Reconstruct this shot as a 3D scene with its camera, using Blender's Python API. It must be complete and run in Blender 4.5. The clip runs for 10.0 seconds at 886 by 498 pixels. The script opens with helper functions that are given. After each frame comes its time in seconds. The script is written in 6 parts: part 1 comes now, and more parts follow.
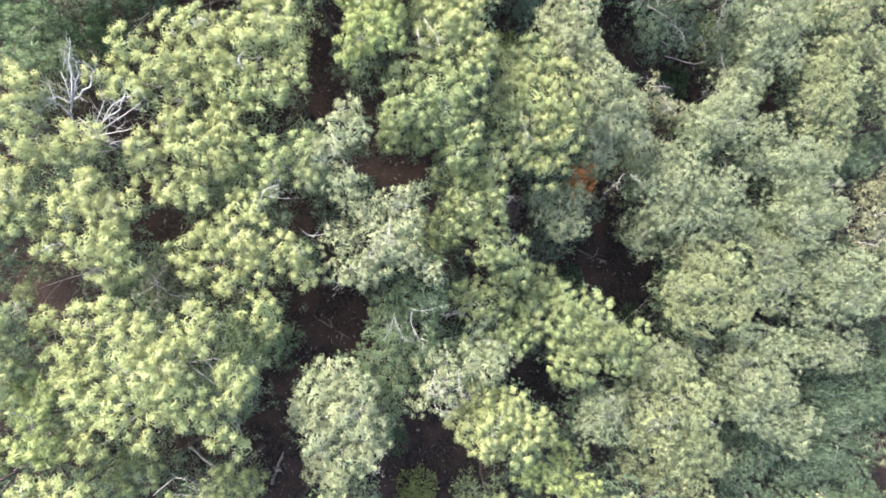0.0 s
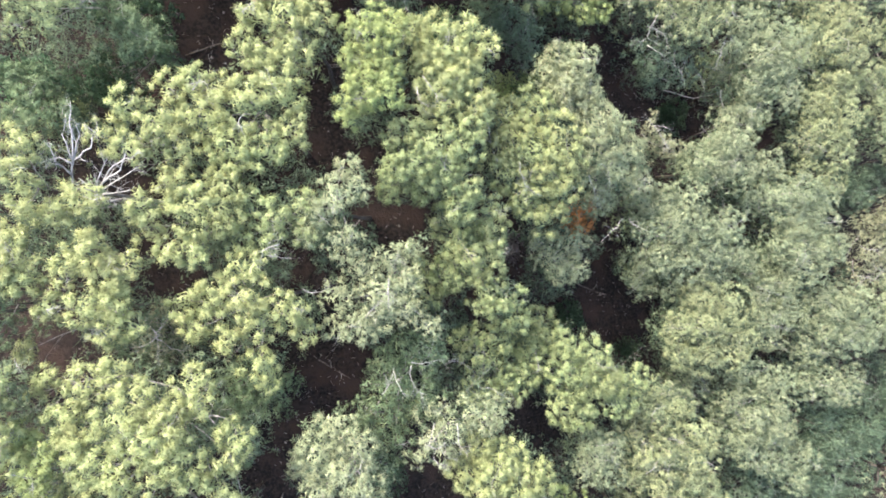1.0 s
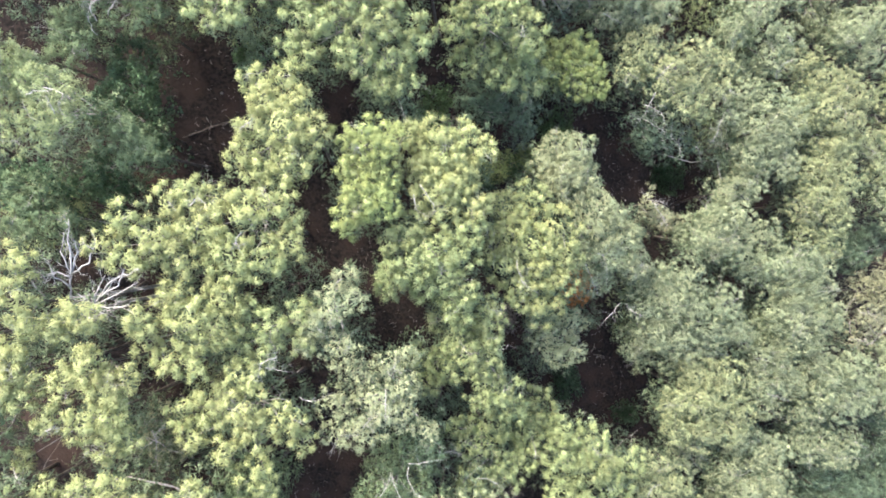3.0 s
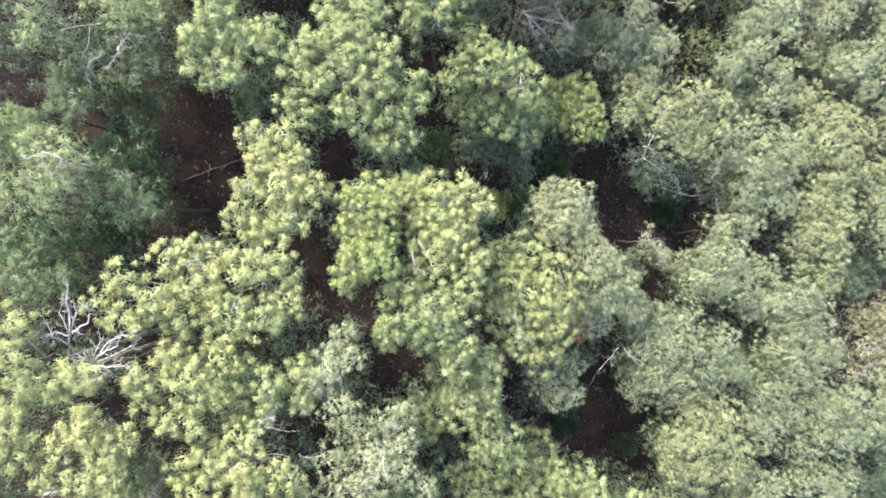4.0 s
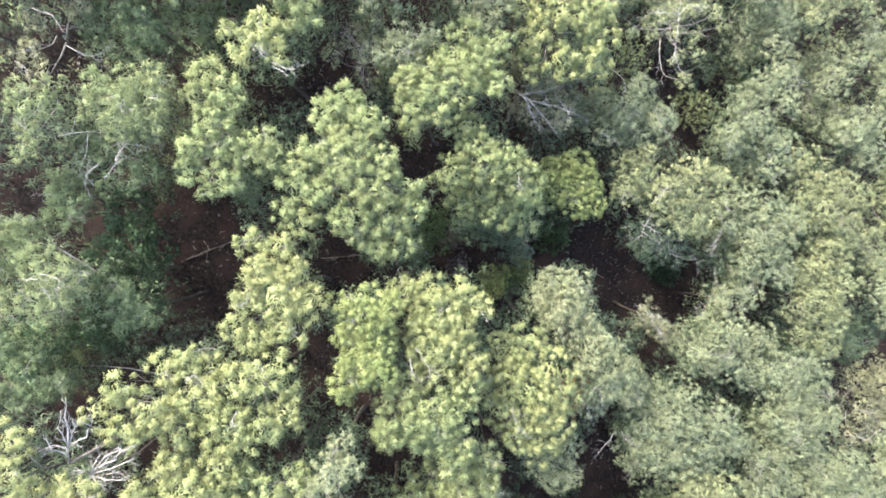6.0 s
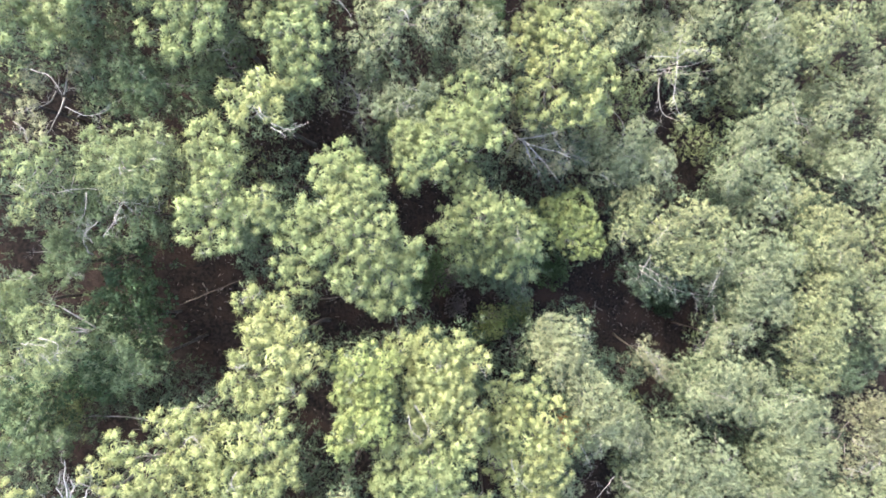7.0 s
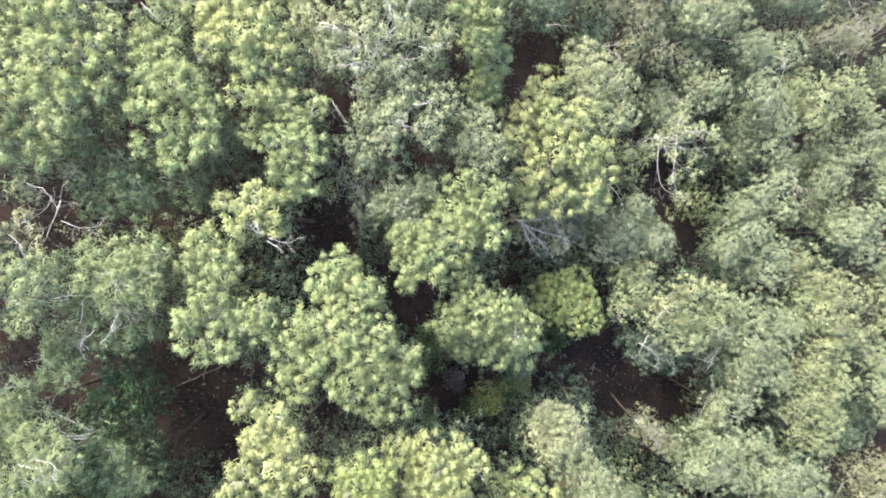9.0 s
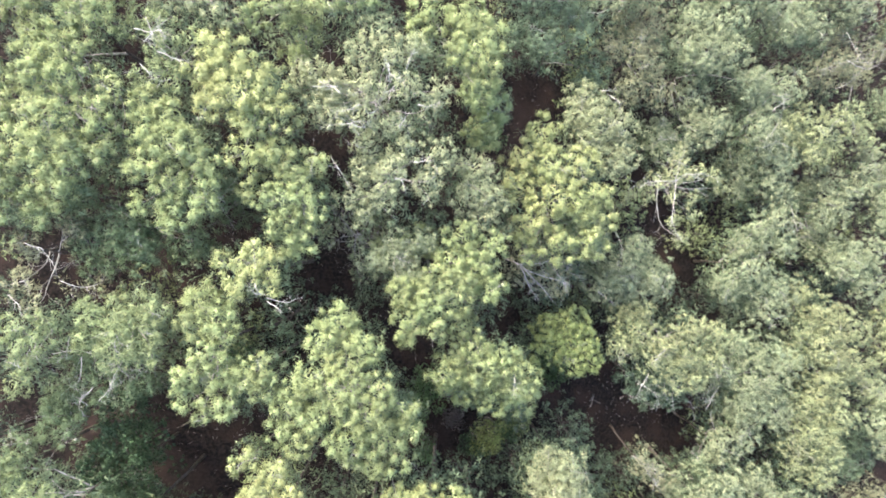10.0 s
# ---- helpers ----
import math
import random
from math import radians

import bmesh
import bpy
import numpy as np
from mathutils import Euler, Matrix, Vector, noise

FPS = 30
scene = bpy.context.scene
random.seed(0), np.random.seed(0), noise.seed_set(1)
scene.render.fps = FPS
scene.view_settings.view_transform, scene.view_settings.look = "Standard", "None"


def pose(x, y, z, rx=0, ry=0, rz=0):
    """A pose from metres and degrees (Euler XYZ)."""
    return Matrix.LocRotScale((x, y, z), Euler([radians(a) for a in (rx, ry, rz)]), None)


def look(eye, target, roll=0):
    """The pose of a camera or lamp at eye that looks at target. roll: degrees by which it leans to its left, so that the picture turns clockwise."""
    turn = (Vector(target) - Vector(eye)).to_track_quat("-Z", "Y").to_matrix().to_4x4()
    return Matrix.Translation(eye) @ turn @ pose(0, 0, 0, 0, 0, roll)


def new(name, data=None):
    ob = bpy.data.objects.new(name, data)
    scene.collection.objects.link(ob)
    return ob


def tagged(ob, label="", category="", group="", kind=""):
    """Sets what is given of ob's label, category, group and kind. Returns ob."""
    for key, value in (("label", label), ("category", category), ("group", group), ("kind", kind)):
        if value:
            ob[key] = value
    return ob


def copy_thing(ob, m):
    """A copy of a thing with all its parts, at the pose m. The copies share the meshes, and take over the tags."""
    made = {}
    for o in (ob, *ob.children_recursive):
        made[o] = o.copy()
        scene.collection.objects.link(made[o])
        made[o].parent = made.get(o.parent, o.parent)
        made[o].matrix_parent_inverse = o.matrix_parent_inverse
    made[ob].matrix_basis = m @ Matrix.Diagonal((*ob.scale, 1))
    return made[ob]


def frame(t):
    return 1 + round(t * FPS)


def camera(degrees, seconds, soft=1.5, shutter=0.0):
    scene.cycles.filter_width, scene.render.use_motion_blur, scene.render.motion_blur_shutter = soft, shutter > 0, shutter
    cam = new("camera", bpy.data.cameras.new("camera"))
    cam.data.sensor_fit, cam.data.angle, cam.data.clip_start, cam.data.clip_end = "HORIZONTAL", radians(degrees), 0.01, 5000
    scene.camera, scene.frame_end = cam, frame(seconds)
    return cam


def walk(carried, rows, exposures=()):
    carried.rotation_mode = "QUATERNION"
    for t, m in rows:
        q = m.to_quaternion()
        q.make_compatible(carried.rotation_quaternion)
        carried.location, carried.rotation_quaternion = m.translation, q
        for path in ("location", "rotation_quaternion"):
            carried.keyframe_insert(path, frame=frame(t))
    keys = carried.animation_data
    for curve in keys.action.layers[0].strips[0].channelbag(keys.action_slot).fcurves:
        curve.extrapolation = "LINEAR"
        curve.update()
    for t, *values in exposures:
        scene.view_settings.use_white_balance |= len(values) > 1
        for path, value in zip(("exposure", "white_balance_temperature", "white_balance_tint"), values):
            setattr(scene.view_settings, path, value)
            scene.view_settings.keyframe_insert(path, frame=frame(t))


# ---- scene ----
cam = camera(76.8, 10.0, soft=1.7)
METRES, EYE, TILT, LEAN, TURN = 20.0, 30.0, -90.0, 0.0, 0.0
ROWS = [
    (0.0, 0.0, 0.0, 0.0, -0.0, 0.0, 0.0),
    (0.5, 0.0011, -0.0029, 0.0523, 0.0, -0.01, -0.01),
    (1.0, 0.0014, -0.0042, 0.1015, -0.01, -0.03, -0.01),
    (1.5, 0.0026, -0.0054, 0.151, -0.01, -0.08, -0.0),
    (2.0, 0.0034, -0.0061, 0.1968, -0.02, -0.12, -0.0),
    (2.5, 0.0047, -0.0069, 0.2462, -0.02, -0.19, -0.0),
    (4.0, 0.0099, -0.009, 0.3999, -0.02, -0.29, 0.02),
    (4.5, 0.0103, -0.009, 0.4498, -0.04, -0.38, 0.03),
    (5.0, 0.0109, -0.0093, 0.5, -0.06, -0.44, 0.01),
    (5.5, 0.0116, -0.0093, 0.5471, -0.07, -0.5, -0.02),
    (7.0, 0.015, -0.0092, 0.6999, -0.08, -0.61, -0.03),
    (7.5, 0.0164, -0.0085, 0.7501, -0.08, -0.7, -0.04),
    (8.0, 0.0175, -0.0073, 0.8002, -0.09, -0.77, -0.04),
    (8.5, 0.0181, -0.0055, 0.8466, -0.1, -0.83, -0.06),
    (9.0, 0.0184, -0.0038, 0.8968, -0.12, -0.93, -0.07),
    (9.5, 0.0186, -0.0023, 0.9465, -0.14, -1.0, -0.1),
    (10.0, 0.0192, -0.0016, 0.9995, -0.16, -1.07, -0.1),
]
walk(cam, [(t, pose(0, 0, EYE, TILT, LEAN, TURN) @ pose(METRES * x, METRES * y, METRES * z, 90 + pitch, roll, yaw)) for t, x, y, z, yaw, pitch, roll in ROWS])
scene.view_settings.exposure = 3.88

# world and sun: hazy daylight, the sun high over the uphill side
SUN_TO = Vector((-0.48, 0.58, 0.72)).normalized()
world = bpy.data.worlds.new("sky")
scene.world = world
world.use_nodes = True
wn = world.node_tree
sky = wn.nodes.new("ShaderNodeTexSky")
sky.sky_type = "NISHITA"
sky.sun_disc = False
sky.sun_elevation = math.asin(SUN_TO.z)
sky.sun_rotation = math.atan2(SUN_TO.x, SUN_TO.y)
sky.dust_density = 4.0
back = wn.nodes["Background"]
back.inputs["Strength"].default_value = 0.15
wn.links.new(sky.outputs[0], back.inputs["Color"])
sun_data = bpy.data.lights.new("sun", "SUN")
sun_data.energy = 1.1
sun_data.angle = radians(12.0)
sun_data.color = (1.0, 0.94, 0.82)
sun = new("sun", sun_data)
sun.matrix_basis = look((0, 0, 60), tuple(Vector((0, 0, 60)) - SUN_TO))


# ---- materials ----
def nodes_of(name):
    m = bpy.data.materials.new(name)
    m.use_nodes = True
    nt = m.node_tree
    nt.nodes.clear()
    return m, nt, nt.nodes.new("ShaderNodeOutputMaterial")


def mixed(nt, fac, a, b, blend="MIX"):
    n = nt.nodes.new("ShaderNodeMix")
    n.data_type, n.blend_type = "RGBA", blend
    for value, socket in ((fac, n.inputs[0]), (a, n.inputs[6]), (b, n.inputs[7])):
        if isinstance(value, bpy.types.NodeSocket):
            nt.links.new(value, socket)
        else:
            socket.default_value = value if socket is n.inputs[0] else (*value, 1)
    return n.outputs[2]


def noise_of(nt, scale, detail=4.0, where="Object"):
    tc = nt.nodes.new("ShaderNodeTexCoord")
    n = nt.nodes.new("ShaderNodeTexNoise")
    n.inputs["Scale"].default_value, n.inputs["Detail"].default_value = scale, detail
    nt.links.new(tc.outputs[where], n.inputs["Vector"])
    return n.outputs["Fac"]


def ramped(nt, fac, lo, hi):
    n = nt.nodes.new("ShaderNodeMapRange")
    n.inputs[1].default_value, n.inputs[2].default_value = lo, hi
    nt.links.new(fac, n.inputs[0])
    return n.outputs[0]


def foliage_material(name, young, old, dry, through_light=0.46):
    """Needles: older ones darker, the shoots' ends fresh, single dry ones among them; each bough a little different."""
    m, nt, out = nodes_of(name)
    geo = nt.nodes.new("ShaderNodeNewGeometry")
    info = nt.nodes.new("ShaderNodeObjectInfo")
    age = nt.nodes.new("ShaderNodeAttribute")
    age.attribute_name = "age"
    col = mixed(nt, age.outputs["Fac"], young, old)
    worn = ramped(nt, geo.outputs["Random Per Island"], 0.93, 1.06)
    col = mixed(nt, worn, col, dry)
    patch = ramped(nt, noise_of(nt, 0.9, 2.0), 0.35, 0.7)
    vary = nt.nodes.new("ShaderNodeHueSaturation")
    nt.links.new(col, vary.inputs["Color"])
    hue = nt.nodes.new("ShaderNodeMapRange")
    hue.inputs[3].default_value, hue.inputs[4].default_value = 0.491, 0.505
    nt.links.new(info.outputs["Random"], hue.inputs[0])
    nt.links.new(hue.outputs[0], vary.inputs["Hue"])
    val = nt.nodes.new("ShaderNodeMapRange")
    val.inputs[3].default_value, val.inputs[4].default_value = 0.82, 1.16
    nt.links.new(patch, val.inputs[0])
    grain = nt.nodes.new("ShaderNodeMath")
    grain.operation = "MULTIPLY"
    fine = noise_of(nt, 24.0, 3.0)
    shade = nt.nodes.new("ShaderNodeMapRange")
    shade.inputs[1].default_value, shade.inputs[2].default_value = 0.3, 0.7
    shade.inputs[3].default_value, shade.inputs[4].default_value = 0.84, 1.14
    nt.links.new(fine, shade.inputs[0])
    nt.links.new(val.outputs[0], grain.inputs[0])
    nt.links.new(shade.outputs[0], grain.inputs[1])
    nt.links.new(grain.outputs[0], vary.inputs["Value"])
    dif = nt.nodes.new("ShaderNodeBsdfPrincipled")
    dif.inputs["Roughness"].default_value = 0.75
    dif.inputs["Specular IOR Level"].default_value = 0.15
    tra = nt.nodes.new("ShaderNodeBsdfTranslucent")
    mix = nt.nodes.new("ShaderNodeMixShader")
    mix.inputs[0].default_value = through_light
    nt.links.new(vary.outputs[0], dif.inputs["Base Color"])
    nt.links.new(vary.outputs[0], tra.inputs["Color"])
    b = nt.nodes.new("ShaderNodeBump")
    b.inputs["Strength"].default_value, b.inputs["Distance"].default_value = 0.3, 0.02
    nt.links.new(fine, b.inputs["Height"])
    nt.links.new(b.outputs[0], dif.inputs["Normal"])
    nt.links.new(dif.outputs[0], mix.inputs[1])
    nt.links.new(tra.outputs[0], mix.inputs[2])
    nt.links.new(mix.outputs[0], out.inputs["Surface"])
    return m


def rough_material(name, dark, light, scale, bump, roughness=0.9, third=None, third_scale=1.0, edges=(0.35, 0.65)):
    m, nt, out = nodes_of(name)
    fine = noise_of(nt, scale, 8.0)
    col = mixed(nt, ramped(nt, fine, *edges), dark, light)
    if third:
        col = mixed(nt, ramped(nt, noise_of(nt, third_scale, 5.0), 0.48, 0.66), col, third)
    p = nt.nodes.new("ShaderNodeBsdfPrincipled")
    p.inputs["Roughness"].default_value = roughness
    p.inputs["Specular IOR Level"].default_value = 0.05
    nt.links.new(col, p.inputs["Base Color"])
    b = nt.nodes.new("ShaderNodeBump")
    b.inputs["Strength"].default_value, b.inputs["Distance"].default_value = 0.8, bump
    nt.links.new(fine, b.inputs["Height"])
    nt.links.new(b.outputs[0], p.inputs["Normal"])
    nt.links.new(p.outputs[0], out.inputs["Surface"])
    return m


NEEDLES = {
    "y": foliage_material("needles_fresh", (0.196, 0.217, 0.096), (0.146, 0.170, 0.080), (0.20, 0.16, 0.085)),
    "g": foliage_material("needles_green", (0.164, 0.194, 0.088), (0.112, 0.139, 0.068), (0.17, 0.145, 0.085)),
    # p, h and q carry extra blue: the downhill haze put into the colour
    "p": foliage_material("needles_pale", (0.180, 0.198, 0.112), (0.130, 0.149, 0.089), (0.19, 0.165, 0.11)),
    "h": foliage_material("needles_haze_tinted", (0.176, 0.194, 0.100), (0.116, 0.134, 0.075), (0.17, 0.145, 0.09)),
    "q": foliage_material("needles_soft_haze", (0.158, 0.181, 0.105), (0.108, 0.130, 0.080), (0.15, 0.13, 0.09)),
    "s": foliage_material("shrub_green", (0.085, 0.140, 0.060), (0.040, 0.070, 0.032), (0.11, 0.10, 0.05)),
    "n": foliage_material("shrub_withered", (0.150, 0.130, 0.125), (0.085, 0.072, 0.070), (0.14, 0.10, 0.08)),
    # b and d: darker greens with the neighbours' shade put into the colour
    "b": foliage_material("needles_bluish_shade", (0.080, 0.112, 0.068), (0.044, 0.066, 0.044), (0.13, 0.115, 0.075)),
    "d": foliage_material("needles_deep_shade", (0.084, 0.114, 0.058), (0.050, 0.074, 0.040), (0.12, 0.105, 0.06)),
    "m": foliage_material("needles_middle", (0.142, 0.172, 0.082), (0.094, 0.120, 0.061), (0.16, 0.14, 0.08)),
    "l": foliage_material("needles_lime", (0.182, 0.214, 0.084), (0.112, 0.142, 0.056), (0.18, 0.16, 0.065)),
    "k": foliage_material("needles_dry", (0.152, 0.160, 0.092), (0.100, 0.105, 0.068), (0.15, 0.11, 0.08)),
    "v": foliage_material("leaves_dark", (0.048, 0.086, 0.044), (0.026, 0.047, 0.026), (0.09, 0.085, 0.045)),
    "o": foliage_material("needles_rust", (0.26, 0.115, 0.035), (0.216, 0.108, 0.041), (0.22, 0.13, 0.06)),
}
# Darker copy of the needles: shade under the crowns put into the colour
SHADE_TINTED = foliage_material("needles_shade_tinted", (0.112, 0.142, 0.078), (0.058, 0.080, 0.048), (0.12, 0.105, 0.07))
BARK = rough_material("bark", (0.026, 0.021, 0.017), (0.075, 0.064, 0.056), 9.0, 0.02)
TWIG = rough_material("grey_wood", (0.085, 0.076, 0.068), (0.18, 0.168, 0.156), 7.0, 0.004)
BLEACHED = rough_material("bleached_wood", (0.11, 0.104, 0.098), (0.205, 0.197, 0.186), 6.0, 0.004)
# Far below real soil tone: the canopy's missing shade is put into it
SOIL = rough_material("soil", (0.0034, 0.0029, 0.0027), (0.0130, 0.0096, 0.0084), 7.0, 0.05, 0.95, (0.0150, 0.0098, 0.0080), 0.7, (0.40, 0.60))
STONE = rough_material("limestone", (0.035, 0.032, 0.030), (0.085, 0.080, 0.076), 8.0, 0.01)


# ---- meshes ----
def mesh_of(name, verts, faces_n, mat, age=None, bulge=None):
    """A mesh of separate faces with faces_n corners each, from an array of corners. bulge: the shading normals, those of the rounded tuft."""
    verts = np.asarray(verts, dtype=np.float32).reshape(-1, 3)
    if bulge is not None:
        v = verts.reshape(-1, faces_n, 3)
        b = np.asarray(bulge, dtype=np.float32).reshape(-1, faces_n, 3)
        away = (np.cross(v[:, 1] - v[:, 0], v[:, 2] - v[:, 0]) * b[:, 0]).sum(-1) < 0
        v[away] = v[away][:, ::-1]
        b[away] = b[away][:, ::-1]
    me = bpy.data.meshes.new(name)
    n = len(verts)
    me.vertices.add(n)
    me.vertices.foreach_set("co", verts.ravel())
    me.loops.add(n)
    me.loops.foreach_set("vertex_index", np.arange(n, dtype=np.int32))
    me.polygons.add(n // faces_n)
    me.polygons.foreach_set("loop_start", np.arange(0, n, faces_n, dtype=np.int32))
    me.update(calc_edges=True)
    if age is not None:
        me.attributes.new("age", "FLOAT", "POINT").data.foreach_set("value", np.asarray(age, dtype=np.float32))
    if bulge is not None:
        me.polygons.foreach_set("use_smooth", np.ones(n // faces_n, dtype=bool))
        me.attributes.new("custom_normal", "FLOAT_VECTOR", "POINT").data.foreach_set("vector", np.ascontiguousarray(b, dtype=np.float32).ravel())
    me.materials.append(mat)
    return me


def solid(name, verts, faces, mat, smooth=True):
    me = bpy.data.meshes.new(name)
    me.from_pydata(verts, [], faces)
    if smooth:
        me.polygons.foreach_set("use_smooth", [True] * len(me.polygons))
    me.materials.append(mat)
    me.update()
    return me


def part(name, me, parent, label=""):
    ob = new(name, me)
    ob.parent = parent
    if label:
        ob["label"] = label
    return ob


def unit(a):
    return a / np.maximum(np.linalg.norm(a, axis=-1, keepdims=True), 1e-6)


def tube(points, radii, sides, verts, faces):
    """Adds a tapered round bar along points to verts and faces."""
    pts = [Vector(p) for p in points]
    first = len(verts)
    for i, p in enumerate(pts):
        d = (pts[min(i + 1, len(pts) - 1)] - pts[max(i - 1, 0)]).normalized()
        a = d.cross(Vector((0.31, 0.87, 0.38))).normalized()
        b = d.cross(a)
        for k in range(sides):
            w = 2 * math.pi * k / sides
            verts.append(tuple(p + (a * math.cos(w) + b * math.sin(w)) * radii[i]))
    for i in range(len(pts) - 1):
        for k in range(sides):
            k2 = (k + 1) % sides
            faces.append((first + i * sides + k, first + i * sides + k2, first + (i + 1) * sides + k2, first + (i + 1) * sides + k))
    faces.append(tuple(first + (len(pts) - 1) * sides + k for k in range(sides)))
    faces.append(tuple(first + k for k in reversed(range(sides))))


def crooked(rng, a, b, n, bend, sag=0.0):
    """Points from a to b on a bent line that droops in the middle."""
    a, b = np.array(a), np.array(b)
    side = rng.normal(size=3) * bend * np.linalg.norm(b - a)
    out = []
    for i in range(n + 1):
        u = i / n
        p = a + (b - a) * u + side * math.sin(math.pi * u) + rng.normal(size=3) * bend * 0.15 * np.linalg.norm(b - a) * (0 < i < n)
        p[2] -= sag * math.sin(math.pi * u)
        out.append(tuple(p))
    return out


def forked(rng, a, b, r, verts, faces, twigs, bend=0.10, sag=0.0, spread=0.8):
    """A limb from a to b with side twigs that fork once more."""
    line = crooked(rng, a, b, 6, bend, sag)
    tube(line, [r * (1 - 0.8 * i / 6) for i in range(7)], 5, verts, faces)
    length = float(np.linalg.norm(np.array(b) - np.array(a)))
    along = unit(np.array(b) - np.array(a))
    for _ in range(twigs):
        u = rng.uniform(0.25, 0.95)
        i = int(u * 6)
        p = np.array(line[i]) + (np.array(line[min(i + 1, 6)]) - np.array(line[i])) * (u * 6 - i)
        d = unit(along * 0.7 + rng.normal(size=3) * spread * np.array([1, 1, 0.6]))
        q = p + d * length * rng.uniform(0.22, 0.5)
        sub = crooked(rng, p, q, 3, 0.14)
        rr = r * (1 - 0.7 * u) * 0.5
        tube(sub, [rr, rr * 0.8, rr * 0.55, rr * 0.3], 4, verts, faces)
        for _ in range(2):
            e = np.array(sub[2]) + unit(d + rng.normal(size=3) * 0.8) * length * rng.uniform(0.1, 0.22)
            tube([sub[2], tuple((np.array(sub[2]) + e) / 2 + rng.normal(size=3) * 0.02), tuple(e)], [rr * 0.55, rr * 0.45, rr * 0.25], 3, verts, faces)


def terrain(x, y):
    z = -4 - 11 * math.tanh((x - 9.5) / 24)
    near = math.exp(-((x - 5) ** 2 + (y - 10) ** 2) / 3600)
    return z + near * (0.22 * noise.noise((x * 0.25, y * 0.25, 0)) + 0.07 * noise.noise((x, y, 3)))


# the openings in the canopy: x, y at the height of the crowns, and half widths; they lean with the slope's crowns
OPENINGS = np.array([(-4.5, 6.5, 0.63, 1.5), (-1.9, 3.1, 1.63, 0.78), (-9.6, 0.9, 0.89, 0.66), (-10.8, 2.5, 0.46, 0.53), (-12.7, -1.6, 0.63, 0.52), (-4.3, -2.5, 1.67, 1.3), (-6.2, -6.5, 0.69, 2.23), (-0.9, -8.2, 1.6, 1.66), (1.4, -9.4, 1.04, 0.92), (3.2, 1.5, 0.52, 1.0), (7.2, -0.4, 1.59, 1.08), (-13.4, 13.7, 0.73, 0.77), (-11.4, 12.7, 0.52, 0.37), (8.6, 9.7, 1.26, 1.84), (12.0, 8.6, 1.53, 0.84), (-12.1, 4.9, 0.7, 0.63), (-10.9, 4.3, 0.83, 0.49), (-8.1, 12.7, 0.98, 0.78), (-8.4, 10.8, 1.21, 2.24), (-3.6, 11.1, 1.09, 0.92), (-0.3, 15.7, 0.53, 0.89), (-3.4, 19.0, 0.42, 1.27), (-12.5, 19.1, 0.44, 1.63), (-6.4, 16.9, 0.48, 0.91), (4.3, 26.5, 1.09, 0.87), (-0.9, 14.9, 0.53, 0.75)])


def in_opening(p, grow=0.0):
    """Which of the points p lie in an opening."""
    z = -4 - 11 * np.tanh((OPENINGS[:, 0] - 9.5) / 24) + 7.6
    lean = (30 - p[:, None, 2]) / (30 - z)[None, :]
    dx = (p[:, None, 0] - OPENINGS[None, :, 0] * lean) / (OPENINGS[:, 2] + grow)
    dy = (p[:, None, 1] - OPENINGS[None, :, 1]) / (OPENINGS[:, 3] + grow)
    return (dx * dx + dy * dy < 1).any(1)


def seats(rng, centre, r, n, others, at=(0, 0, -99), low=-0.25):
    """Where the tufts of one bough sit: on sprays of uneven reach over its upper side, none inside its neighbours."""
    k = np.arange(n) + 0.5
    z = 1 - (1 - low) * k / n
    w = k * 2.39996 + rng.uniform(0, 6.28)
    s = np.sqrt(np.maximum(0, 1 - z * z))
    d = unit(np.stack([s * np.cos(w), s * np.sin(w), z], 1) + rng.normal(size=(n, 3)) * 0.16)
    m = max(3, n // 5)
    spray = unit(rng.normal(size=(m, 3)) + np.array([0, 0, 0.5]))
    near = (d @ spray.T).argmax(1)
    reach = rng.uniform(0.74, 1.16, size=m)[near] + rng.normal(size=n) * 0.05
    d = unit(d + 0.22 * spray[near])
    squash = np.array([0.95, 0.95, 0.66])
    c = np.array(centre) + d * reach[:, None] * r * squash
    keep = np.ones(n, bool)
    for ox, oy, oz, orad in others:
        keep &= np.linalg.norm((c - np.array([ox, oy, oz])) / (orad * squash), axis=1) > 0.70
    keep &= ~in_opening(c + np.array(at))
    if keep.sum() < 1:
        keep[:1] = True
    return c[keep], d[keep]


